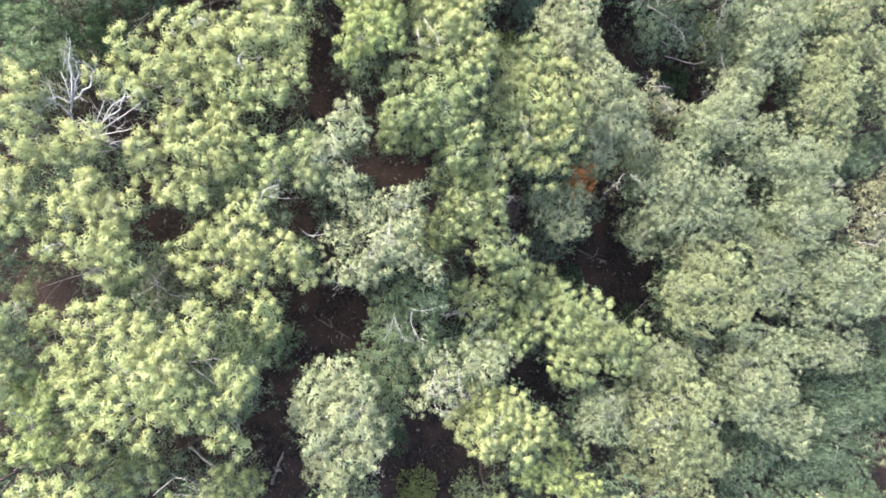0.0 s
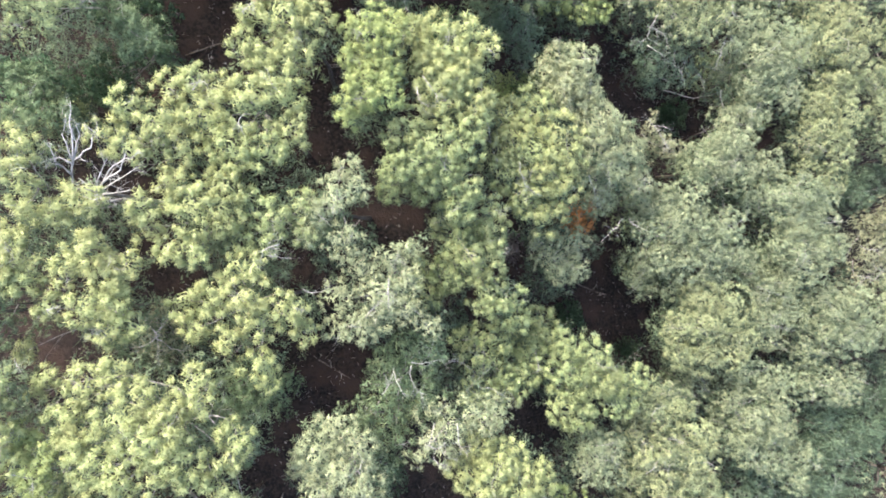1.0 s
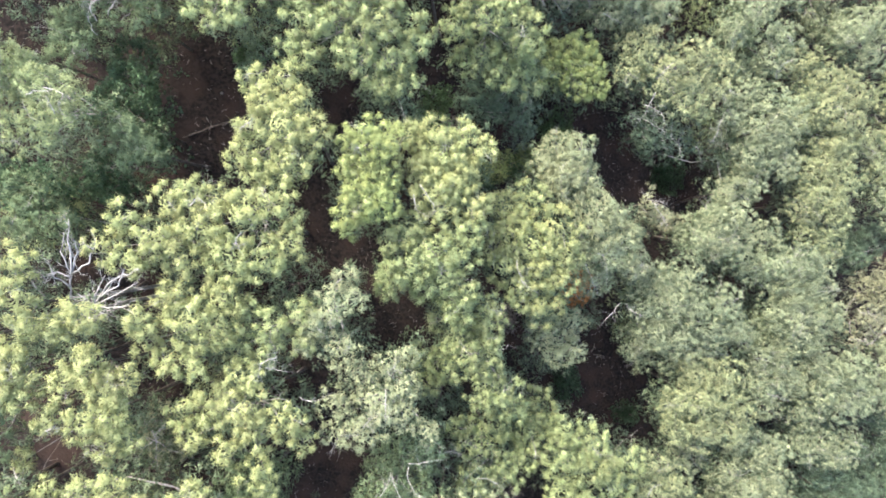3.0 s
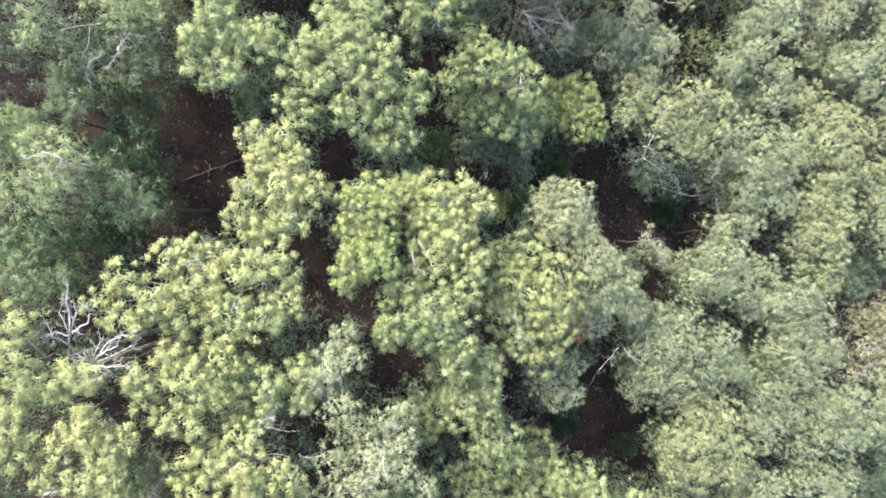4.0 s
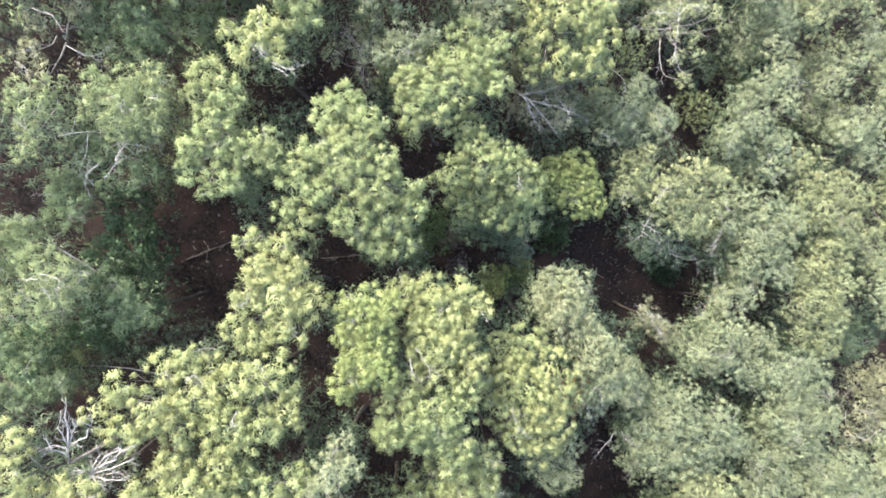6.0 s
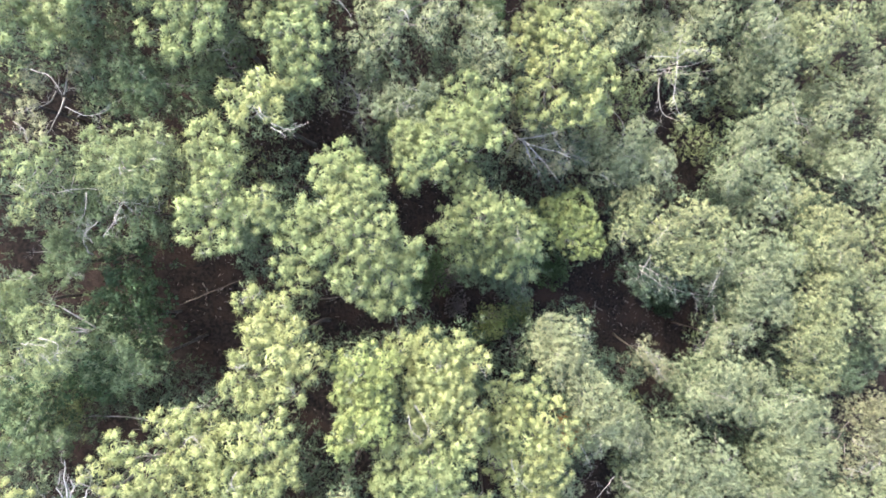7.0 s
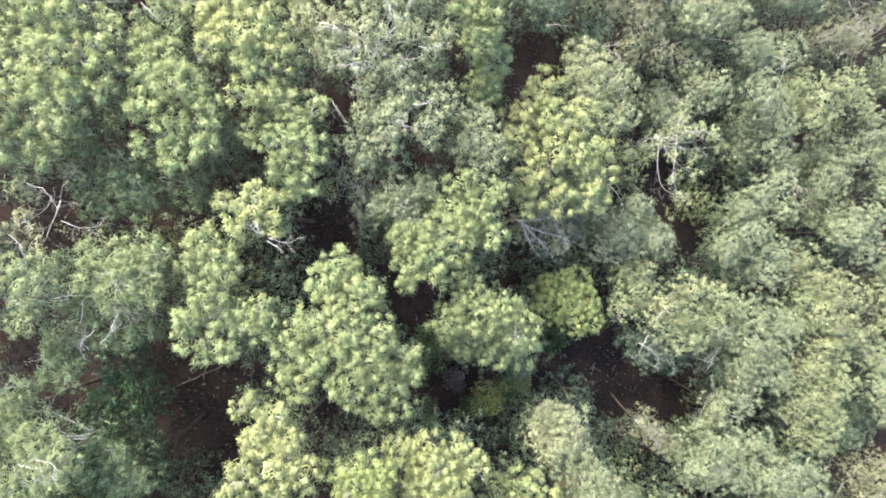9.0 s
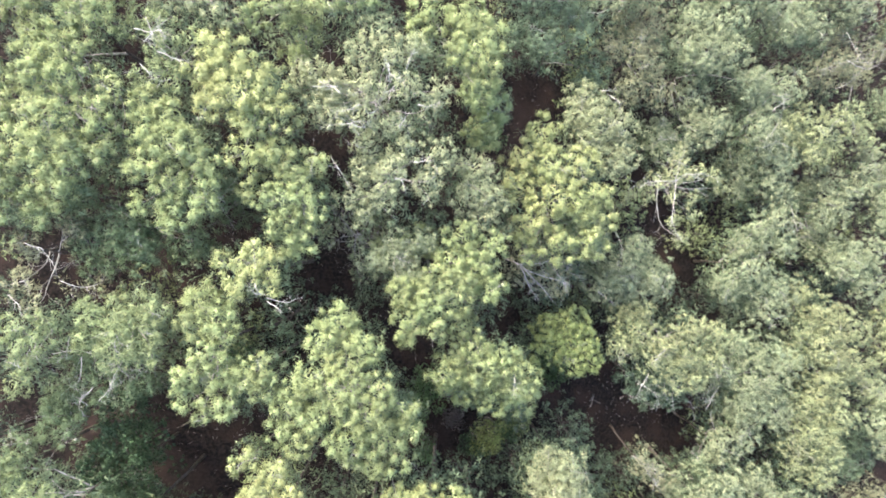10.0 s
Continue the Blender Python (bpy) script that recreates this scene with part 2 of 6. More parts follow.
def tufts(rng, centre, r, dens, size, needles=90, lean=(0, 0, 0), stale=0.0, others=(), coarse=1.0, mat=1.0, at=(0, 0, -99)):
    """The needles of one bough: rounded brushes of needles that stand out from the shoots' ends, fresh at the tips. Returns corners, ages and normals."""
    n = max(4, int(2.2 * dens * (r / size) ** 2))
    c, d = seats(rng, centre, r, n, others, at)
    n = len(c)
    rp = size * rng.uniform(0.62, 1.30, size=(n, 1, 1))
    axis = unit(d * np.array([1, 1, 0.7]) + np.array([0, 0, 0.45]) + np.array(lean) + rng.normal(size=(n, 3)) * 0.18)[:, None, :]
    c = c[:, None, :]
    own = rng.normal(size=(n, 1)) * 0.12
    u = rng.uniform(-0.35, 1.0, size=(n, needles, 1))
    g = unit(rng.normal(size=(n, needles, 3)))
    g = unit(g - axis * (g * axis).sum(-1, keepdims=True))
    q = unit(axis * u + g * np.sqrt(1 - u * u))
    deep = rng.uniform(0.0, 1.0, size=u.shape)
    base = c + axis * rp * rng.uniform(-0.2, 0.2, size=u.shape) + q * rp * (0.32 + 0.44 * deep)
    e = unit(q * 0.85 + axis * 0.15 + rng.normal(size=q.shape) * 0.40)
    tip = base + e * rp * rng.uniform(0.24, 0.44, size=u.shape)
    side = unit(np.cross(e, q + rng.normal(size=e.shape) * 0.8))
    wide = 0.0082 * coarse * rng.uniform(0.7, 1.4, size=u.shape)
    tri = np.stack([base - side * wide, base + side * wide, tip], 2)
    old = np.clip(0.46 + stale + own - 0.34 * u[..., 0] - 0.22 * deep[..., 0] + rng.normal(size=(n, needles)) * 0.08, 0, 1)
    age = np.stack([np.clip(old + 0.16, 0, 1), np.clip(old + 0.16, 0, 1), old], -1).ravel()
    nn = unit(q + np.array([0, 0, 0.55]) + rng.normal(size=q.shape) * 0.10)
    out = [(tri.reshape(-1, 3), age, np.repeat(nn.reshape(-1, 3), 3, axis=0))]
    # the packed bundles round the shoot's end
    inner = max(5, needles // 3)
    g2 = unit(rng.normal(size=(n, inner, 3)) + axis * 0.5)
    t1 = unit(np.cross(g2, rng.normal(size=g2.shape)))
    t2 = unit(np.cross(g2, t1) + g2 * rng.normal(size=(n, inner, 1)) * 0.5)
    mid = c + g2 * rp * rng.uniform(0.15, 0.58, size=(n, inner, 1))
    wd = rp * rng.uniform(0.08, 0.15, size=(n, inner, 1))
    ln = rp * rng.uniform(0.20, 0.34, size=(n, inner, 1))
    tri2 = np.stack([mid - t1 * wd - t2 * ln, mid + t1 * wd - t2 * ln, mid + t2 * ln], 2)
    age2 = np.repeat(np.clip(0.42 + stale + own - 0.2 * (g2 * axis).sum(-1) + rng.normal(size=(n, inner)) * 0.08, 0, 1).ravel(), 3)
    n2 = unit(g2 + np.array([0, 0, 0.55]) + rng.normal(size=g2.shape) * 0.10)
    out.append((tri2.reshape(-1, 3), age2, np.repeat(n2.reshape(-1, 3), 3, axis=0)))
    # the mat of twigs and older needles that the tufts stand on
    k3 = int(120 * dens * mat * (r / 0.75) ** 2)
    if k3:
        g3 = unit(rng.normal(size=(k3, 3)) * np.array([1, 1, 0.7]) + np.array([0, 0, 0.75]))
        p3 = np.array(centre) + g3 * r * rng.uniform(0.42, 0.78, size=(k3, 1)) * np.array([0.95, 0.95, 0.66])
        clear = ~in_opening(p3 + np.array(at))
        g3, p3 = g3[clear], p3[clear]
        k3 = len(g3)
        a3 = unit(np.cross(g3, rng.normal(size=g3.shape)))
        b3 = np.cross(g3, a3)
        w3 = rng.uniform(0.016, 0.034, size=(k3, 1))
        l3 = rng.uniform(0.10, 0.18, size=(k3, 1))
        tri3 = np.stack([p3 - a3 * w3 - b3 * l3, p3 + a3 * w3 - b3 * l3, p3 + b3 * l3 + g3 * 0.03], 1)
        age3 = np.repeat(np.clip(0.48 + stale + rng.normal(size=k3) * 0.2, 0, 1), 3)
        out.append((tri3.reshape(-1, 3), age3, np.repeat(g3, 3, axis=0)))
    return [np.concatenate(x) for x in zip(*out)]


def leafage(rng, centre, r, dens, blades, lean=(0, 0, 0), size=0.25, others=(), at=(0, 0, -99)):
    """The broad leaves of one bough, in sprays. Returns corners, ages and normals."""
    n = max(4, int(17.5 * dens * (r / 0.75) ** 2 * (0.26 / size) ** 2))
    c, d = seats(rng, centre, r, n, others, at)
    n = len(c)
    rp = size * rng.uniform(0.65, 1.35, size=(n, 1, 1))
    axis = unit(d * np.array([1, 1, 0.7]) + np.array([0, 0, 0.40]) + np.array(lean) + rng.normal(size=(n, 3)) * 0.15)[:, None, :]
    c = c[:, None, :]
    u = rng.uniform(-0.75, 1.0, size=(n, blades, 1))
    q = rng.normal(size=(n, blades, 3)) + np.array([0, 0, 0.3])
    q = unit(q - axis * (q * axis).sum(-1, keepdims=True) * 0.7)
    base = c + axis * u * rp * 0.72 + q * rp * rng.uniform(0.30, 0.62, size=u.shape) * np.sqrt(1 - 0.65 * u * u)
    e2 = unit(q * 0.9 + axis * (0.35 + 0.5 * u) + rng.normal(size=q.shape) * 0.32)
    length = rp * rng.uniform(0.24, 0.50, size=u.shape)
    tip = base + e2 * length
    side = unit(np.cross(e2, q + np.array([0, 0, 0.3]) + rng.normal(size=q.shape) * 0.4))
    wide = length * 0.40
    mid = base + e2 * length * 0.5
    quad = np.stack([base, mid + side * wide, tip, mid - side * wide], 2)
    nrm = np.repeat(unit(q + axis * u * 0.5 + np.array([0, 0, 0.2])).reshape(-1, 3), 4, axis=0)
    return quad.reshape(-1, 3), np.repeat(rng.uniform(0, 1, size=(n * blades)), 4), nrm


LABELS = {
    "y": "pine with bright yellow-green needle tufts on the slope",
    "g": "mid-green pine with rounded tufts of needles",
    "p": "pale grey-green pine with fine needles and bare twigs",
    "b": "bluish-green pine below its neighbours, with shade put into its colour",
    "d": "deep green pine among taller neighbours, with shade put into its colour",
    "m": "mid-green pine with fine needles and pale bare limbs",
    "l": "lime-green young pine with fresh needle tufts",
    "k": "thin dying pine with dry brownish needles and bare limbs",
    "h": "yellow-green pine with dense rounded tufts lower on the slope",
    "q": "soft pale green pine with fine needles lower on the slope",
    "o": "rust-brown dead young pine under the taller trees",
    "v": "dark green broad-leaved tree in the shade of pines",
}
SIZES = {"y": 0.27, "h": 0.22, "q": 0.215, "g": 0.265, "p": 0.21, "b": 0.22, "d": 0.22, "m": 0.22, "l": 0.235, "k": 0.18, "o": 0.18}
FEET = []
seeds = iter(range(1, 5000))


def tree_wood(thing, rng, top, lobes, foot=(0, 0)):
    """Trunk and one limb to each bough."""
    r = 0.03 + 0.0085 * top
    line = crooked(rng, (foot[0], foot[1], -0.3), top_of(lobes), 8, 0.02)
    v, f = [], []
    tube(line, [r * (1.25 if i == 0 else 1) * (1 - 0.82 * i / 8) for i in range(9)], 9, v, f)
    part("trunk", solid("trunk", v, f, BARK), thing, "grey-brown scaly trunk")
    boughs = []
    for x, y, z, lr in lobes:
        far = math.hypot(x - line[-1][0], y - line[-1][1])
        u = min(0.97, max(0.45, (z - 0.35 - 0.45 * far) / max(line[-1][2], 1)))
        i = min(7, int(u * 8))
        a = np.array(line[i]) + (np.array(line[i + 1]) - np.array(line[i])) * (u * 8 - i)
        v, f = [], []
        forked(rng, a, (x, y, z + 0.1 * lr), 0.016 + 0.009 * far, v, f, 2, 0.08, 0.12 * far)
        boughs.append(part("branch", solid("branch", v, f, TWIG), thing))
    return boughs


def top_of(lobes):
    x, y, z, r = lobes[0]
    return (x, y, z + 0.15 * r)


def pine(x, y, tint, dens, lobes, skirt=1.0, bare=(), label=""):
    """A tree with its foot at x, y: lobes are its boughs, as x, y, z from the foot and radius; bare: its dead limbs, from one point to another."""
    rng = np.random.default_rng(next(seeds))
    leafy = tint == "v"
    thing = tagged(new("broadleaf_tree" if leafy else "pine_tree"), label or LABELS[tint], "tree", "forest trees")
    foot = np.array([x, y, terrain(x, y)])
    thing.location = foot
    FEET.append((x, y))
    lobes = [o for o in lobes if not in_opening(np.array([o[:3]]) + foot).any()] or lobes[:1]
    bare = [o for o in bare if not in_opening(np.array([o[:3], o[3:]]) + foot).any()]
    boughs = tree_wood(thing, rng, lobes[0][2], lobes)
    for i, (lx, ly, lz, lr) in enumerate(lobes):
        lean = (lx * 0.08, ly * 0.08, 0)
        others = [o for k, o in enumerate(lobes) if k != i]
        if leafy:
            tri, age, nrm = leafage(rng, (lx, ly, lz), lr, dens * 1.3, 40, lean, 0.25, others, thing.location)
            tagged(part("leaves", mesh_of("leaves", tri, 4, NEEDLES[tint], age, nrm), boughs[i]), kind="stuff")
        else:
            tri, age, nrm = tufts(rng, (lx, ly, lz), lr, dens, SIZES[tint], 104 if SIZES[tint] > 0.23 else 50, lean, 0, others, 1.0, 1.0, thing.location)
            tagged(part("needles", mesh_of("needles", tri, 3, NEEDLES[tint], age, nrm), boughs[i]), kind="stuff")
    tris, ages, bulges = [], [], []
    for lx, ly, lz, lr in lobes:
        far = math.hypot(lx, ly)
        for drop, out, rr, size in ((0.75, 0.97, 1.08, 0.30), (1.9, 0.95, 0.95, 0.36), (3.6, 0.75, 0.8, 0.45)):
            if skirt == 0 or lz - drop < 0.9 or (drop > 2 and far < 0.6):
                continue
            c = (lx * out + rng.normal() * 0.25, ly * out + rng.normal() * 0.25, lz - drop * rng.uniform(0.9, 1.15))
            if leafy:
                tri, age, nrm = leafage(rng, c, lr * rr * skirt, dens * 0.7, 20, (lx * 0.15, ly * 0.15, -0.2), size, (), thing.location)
            else:
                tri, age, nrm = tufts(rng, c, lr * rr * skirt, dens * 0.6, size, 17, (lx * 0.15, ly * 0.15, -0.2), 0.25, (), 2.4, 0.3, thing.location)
            tris.append(tri)
            ages.append(age)
            bulges.append(nrm)
    if tris:
        # Most pines' lower layers take the needle copy with shade painted in
        low = mesh_of("lower_foliage", np.concatenate(tris), 4 if leafy else 3, NEEDLES[tint] if tint in "vbdok" else SHADE_TINTED, np.concatenate(ages), np.concatenate(bulges))
        tagged(part("lower_foliage", low, thing, "lower foliage, darkened on most pines to paint in shade"), kind="stuff")
    limbs = [((b[0], b[1], b[2] + 0.4), (b[3], b[4], b[5] + 0.5)) for b in bare]
    for _ in range(0 if leafy else 5 if tint in "pkqm" else 3):
        lx, ly, lz, lr = lobes[rng.integers(0, len(lobes))]
        w = rng.uniform(0, 6.28)
        limbs.append(((lx, ly, lz + 0.35 * lr), (lx + math.cos(w) * lr * 0.9, ly + math.sin(w) * lr * 0.9, lz + rng.uniform(0.5, 0.95) * lr)))
    for k, (a, b) in enumerate(limbs):
        v, f = [], []
        forked(rng, a, b, 0.016 if k < len(bare) else 0.010, v, f, 6, 0.13, 0.0, 0.9)
        part("dead_branch", solid("dead_branch", v, f, BLEACHED), thing, "bleached bare branch")
    return thing


def dead_tree(x, y, limbs):
    """A bare bleached tree: its limbs as lines of points, from the foot; the first one ends the trunk."""
    rng = np.random.default_rng(next(seeds))
    thing = tagged(new("dead_pine"), "bleached bare dead pine among green crowns", "dead tree", "dead trees")
    thing.location = (x, y, terrain(x, y))
    FEET.append((x, y))
    v, f = [], []
    line = crooked(rng, (0, 0, -0.3), limbs[0][0], 8, 0.015)
    tube(line, [0.10 * (1 - 0.6 * i / 8) for i in range(9)], 8, v, f)
    part("trunk", solid("trunk", v, f, TWIG), thing)
    for pts in limbs:
        v, f = [], []
        fine = [np.array(pts[0])]
        for a, b in zip(pts, pts[1:]):
            a, b = np.array(a), np.array(b)
            fine += [a + (b - a) * u + rng.normal(size=3) * 0.025 for u in (0.33, 0.67)] + [b]
        n = len(fine) - 1
        tube([tuple(p) for p in fine], [0.034 * (1 - 0.78 * i / n) for i in range(n + 1)], 6, v, f)
        for _ in range(6):
            i = int(rng.integers(1, n))
            along = unit(fine[i + 1] - fine[i])
            end = fine[i] + unit(along + rng.normal(size=3) * 0.6) * rng.uniform(0.3, 0.75)
            forked(rng, tuple(fine[i]), tuple(end), 0.013 * (1 - 0.5 * i / n), v, f, 3, 0.10)
        part("branch", solid("branch", v, f, BLEACHED), thing)
    return thing


SHRUBS = {
    "l": "bright green leafy sapling in a gap between pines",
    "v": "low dark green shrub on the forest floor",
    "s": "green leafy shrub in the shade under pines",
    "n": "withered grey-mauve bush on the forest floor",
}


def shrub(x, y, tint, high, r):
    rng = np.random.default_rng(next(seeds))
    thing = tagged(new("shrub"), SHRUBS[tint], "shrub", "understorey shrubs")
    thing.location = (x, y, terrain(x, y))
    FEET.append((x, y))
    for k in range(5):
        w, d = k * 1.257 + rng.uniform(-0.4, 0.4), r * rng.uniform(0.35, 0.6) * (k > 0)
        c = (math.cos(w) * d, math.sin(w) * d, high - 0.35 * r - 0.3 * d)
        v, f = [], []
        forked(rng, (0, 0, -0.1), c, 0.02, v, f, 3, 0.08)
        stem = part("stem", solid("stem", v, f, TWIG), thing)
        tri, age, nrm = leafage(rng, c, r * 0.62, 1.2, 28, (0, 0, 0), 0.20)
        tagged(part("leaves", mesh_of("leaves", tri, 4, NEEDLES[tint], age, nrm), stem), kind="stuff")
    return thing


# ---- ground ----
def ground_sheet():
    inner = np.arange(-30, 42.1, 0.6)
    xs = np.concatenate([[-3000, -1200, -500, -220, -110, -60], inner, [60, 110, 220, 500, 1200, 3000]])
    ys = np.concatenate([[-3000, -1200, -500, -220, -110, -60], np.arange(-26, 48.1, 0.6), [70, 120, 220, 500, 1200, 3000]])
    verts = [(float(a), float(b), terrain(float(a), float(b))) for b in ys for a in xs]
    nx = len(xs)
    faces = [(j * nx + i, j * nx + i + 1, (j + 1) * nx + i + 1, (j + 1) * nx + i) for j in range(len(ys) - 1) for i in range(nx - 1)]
    return tagged(new("ground", solid("ground", verts, faces, SOIL)), "reddish-brown forest soil under pine litter, canopy shade put into its colour", "ground", "", "structure")


ground_sheet()

# ---- trees of the slope ----
pine(-6.60, 6.60, "y", 1.00, [(0.03, 0.48, 8.66, 0.95), (1.07, 0.76, 8.51, 0.78), (1.56, -0.47, 8.24, 0.79), (0.63, -1.06, 8.30, 0.79), (-0.71, -1.06, 8.23, 0.88), (-1.68, -0.09, 8.19, 0.88), (-1.08, -1.90, 7.93, 0.61)], bare=[(0.12, -0.17, 8.91, 0.22, -0.93, 8.92), (-1.75, 0.73, 8.53, -0.95, 0.62, 9.07)])
pine(-10.36, 6.16, "y", 1.00, [(0.64, -0.02, 7.77, 0.76), (-0.37, 0.74, 7.56, 0.59), (1.46, -0.70, 7.57, 0.68), (-1.42, -0.20, 7.22, 0.60), (-0.14, -0.70, 7.63, 0.59), (-4.03, 1.01, 4.77, 0.58)])
pine(-13.68, 4.33, "y", 1.00, [(0.01, -0.05, 7.85, 0.64), (-0.20, 1.10, 7.57, 0.65), (0.14, -0.90, 7.77, 0.47)])
pine(-11.79, 3.63, "y", 1.00, [(0.09, 0.11, 7.81, 0.75), (1.05, 0.25, 7.64, 0.67), (-1.02, -0.38, 7.61, 0.58), (1.67, -0.17, 7.47, 0.58), (-2.22, -0.39, 7.17, 0.50)])
pine(-11.50, 1.75, "y", 1.10, [(-0.26, 0.28, 7.78, 0.75), (0.34, -0.44, 7.63, 0.67), (-0.96, -0.43, 7.66, 0.58), (0.99, -0.42, 7.51, 0.58), (0.87, 0.31, 7.67, 0.49), (0.60, -0.98, 7.53, 0.49)])
pine(-8.54, 3.22, "y", 1.10, [(0.08, 0.15, 8.00, 1.05), (-0.59, 0.95, 7.97, 0.68), (0.94, -0.00, 7.97, 0.78), (-0.70, -1.29, 7.81, 0.60), (0.10, -1.30, 7.88, 0.60), (-1.47, -0.53, 7.78, 0.60), (1.07, 0.97, 7.89, 0.69)])
pine(-5.86, 2.97, "g", 1.00, [(0.05, 0.11, 8.50, 0.69), (-1.00, 0.54, 8.23, 0.71), (0.95, 0.53, 8.33, 0.61), (-1.24, -0.61, 8.16, 0.61), (-0.21, -0.82, 8.34, 0.61), (1.13, -0.42, 8.31, 0.51)], bare=[(0.94, -2.34, 7.82, 2.14, -2.14, 7.79), (0.33, -0.80, 8.52, -0.25, -1.49, 8.54), (-0.09, -1.18, 8.41, 0.92, -1.29, 8.53)])
pine(-3.69, 3.60, "p", 1.00, [(-0.01, 0.23, 9.25, 0.69), (0.33, 1.25, 9.11, 0.51), (0.63, 0.55, 9.16, 0.60), (-0.62, -0.31, 9.13, 0.60), (0.11, -1.25, 8.91, 0.61), (0.60, -1.05, 9.04, 0.42), (-0.97, -1.05, 8.92, 0.52)])
pine(-6.69, -0.07, "y", 1.00, [(0.01, 0.28, 8.43, 0.78), (-2.46, 0.29, 7.64, 0.72), (-1.03, 0.47, 8.19, 0.79), (-2.01, -0.69, 7.86, 0.52), (-0.28, 1.43, 8.20, 0.70), (0.29, 1.43, 8.36, 0.41), (-0.71, -1.07, 8.18, 0.51), (0.35, -0.29, 8.30, 0.79), (1.24, -0.10, 8.17, 0.70), (1.91, -0.89, 7.87, 0.52), (0.32, -2.07, 7.69, 0.72), (0.63, -2.50, 7.58, 0.43), (1.60, 0.09, 8.16, 0.51)])
pine(-12.07, -0.28, "y", 1.00, [(0.25, 0.30, 7.61, 0.66), (-1.34, 0.30, 7.23, 0.59), (1.07, 0.30, 7.44, 0.67), (0.86, -0.44, 7.45, 0.58), (-2.54, -1.27, 6.43, 0.52), (-1.55, -1.03, 6.99, 0.50), (1.52, -0.26, 7.36, 0.49)], bare=[(-0.74, 0.21, 7.61, 0.01, 0.48, 8.03), (-2.85, -1.50, 6.30, -2.15, -2.06, 6.70)])
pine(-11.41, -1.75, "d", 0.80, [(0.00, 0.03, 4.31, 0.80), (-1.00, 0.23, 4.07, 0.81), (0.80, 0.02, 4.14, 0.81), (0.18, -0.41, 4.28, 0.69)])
pine(-9.59, -4.27, "y", 1.10, [(0.19, 0.14, 9.14, 0.88), (-1.20, 2.29, 8.43, 0.57), (-2.24, 1.71, 8.19, 0.66), (-3.95, 1.90, 7.61, 0.41), (-4.24, 1.32, 7.66, 0.31), (-0.03, 1.63, 8.84, 0.73), (1.51, 1.94, 8.56, 0.65), (1.68, 1.25, 8.79, 0.55), (-2.87, 0.59, 8.06, 0.67), (-0.64, 0.78, 8.95, 0.81), (0.79, 0.79, 9.05, 0.72), (-2.55, -0.10, 8.23, 0.75), (1.12, -0.27, 8.96, 0.81), (2.79, 0.10, 8.36, 0.66), (2.62, -0.62, 8.45, 0.57), (-1.80, -0.75, 8.49, 0.83), (1.52, -1.05, 8.82, 0.55), (-3.06, -2.00, 7.54, 0.60), (-0.77, -1.21, 8.83, 0.64), (0.47, -1.08, 9.08, 0.46), (0.07, -2.11, 8.73, 0.33), (2.20, -1.75, 8.27, 0.66), (3.12, -1.93, 7.83, 0.49), (-2.41, -2.53, 7.72, 0.50), (2.89, -2.44, 7.77, 0.40)], label="broad tall pine with large bright rounded needle clumps")
pine(-13.56, -5.58, "l", 1.00, [(0.11, 0.10, 7.32, 0.66), (-0.51, 1.31, 7.03, 0.58), (-0.55, 0.43, 7.17, 0.67), (0.37, 0.80, 7.22, 0.58), (0.18, -0.68, 7.16, 0.67), (-0.81, -1.36, 6.88, 0.59), (0.40, -1.32, 6.99, 0.58)])
pine(-10.79, -8.59, "g", 1.00, [(-0.70, 0.31, 5.38, 0.97), (-1.67, 0.01, 5.26, 0.77), (2.16, -0.59, 4.33, 0.81), (3.03, -0.98, 3.78, 0.61)], bare=[(0.12, -0.49, 5.49, 1.68, -0.19, 5.19), (0.47, -0.77, 5.33, 2.18, -0.79, 4.82), (1.24, -0.21, 5.15, 2.01, -0.74, 4.93)])
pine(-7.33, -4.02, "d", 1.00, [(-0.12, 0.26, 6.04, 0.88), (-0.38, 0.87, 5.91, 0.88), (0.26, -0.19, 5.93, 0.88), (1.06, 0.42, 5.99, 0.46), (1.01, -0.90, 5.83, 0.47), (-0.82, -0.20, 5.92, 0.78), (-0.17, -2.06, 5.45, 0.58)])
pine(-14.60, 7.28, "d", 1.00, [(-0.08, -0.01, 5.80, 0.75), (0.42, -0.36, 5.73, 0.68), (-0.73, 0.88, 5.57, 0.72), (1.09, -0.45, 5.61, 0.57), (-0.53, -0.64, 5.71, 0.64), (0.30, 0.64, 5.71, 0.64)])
pine(-2.61, 7.52, "l", 1.00, [(0.03, 0.03, 9.38, 0.70), (-0.18, 0.45, 9.30, 0.71), (0.59, -0.12, 9.27, 0.71), (-0.58, -0.30, 9.30, 0.61), (-0.60, -0.94, 9.27, 0.42), (0.59, 0.69, 9.20, 0.71)])
pine(0.12, 7.96, "y", 1.00, [(-0.20, 0.03, 9.45, 0.94), (-0.61, 0.59, 9.25, 1.05), (0.61, 0.41, 9.31, 0.85), (1.23, -0.53, 9.20, 0.65), (-0.00, -0.63, 9.42, 0.74)], bare=[(-0.82, 0.24, 9.69, -0.21, -0.85, 9.88), (-1.03, -0.15, 9.64, -0.41, -0.94, 9.84)])
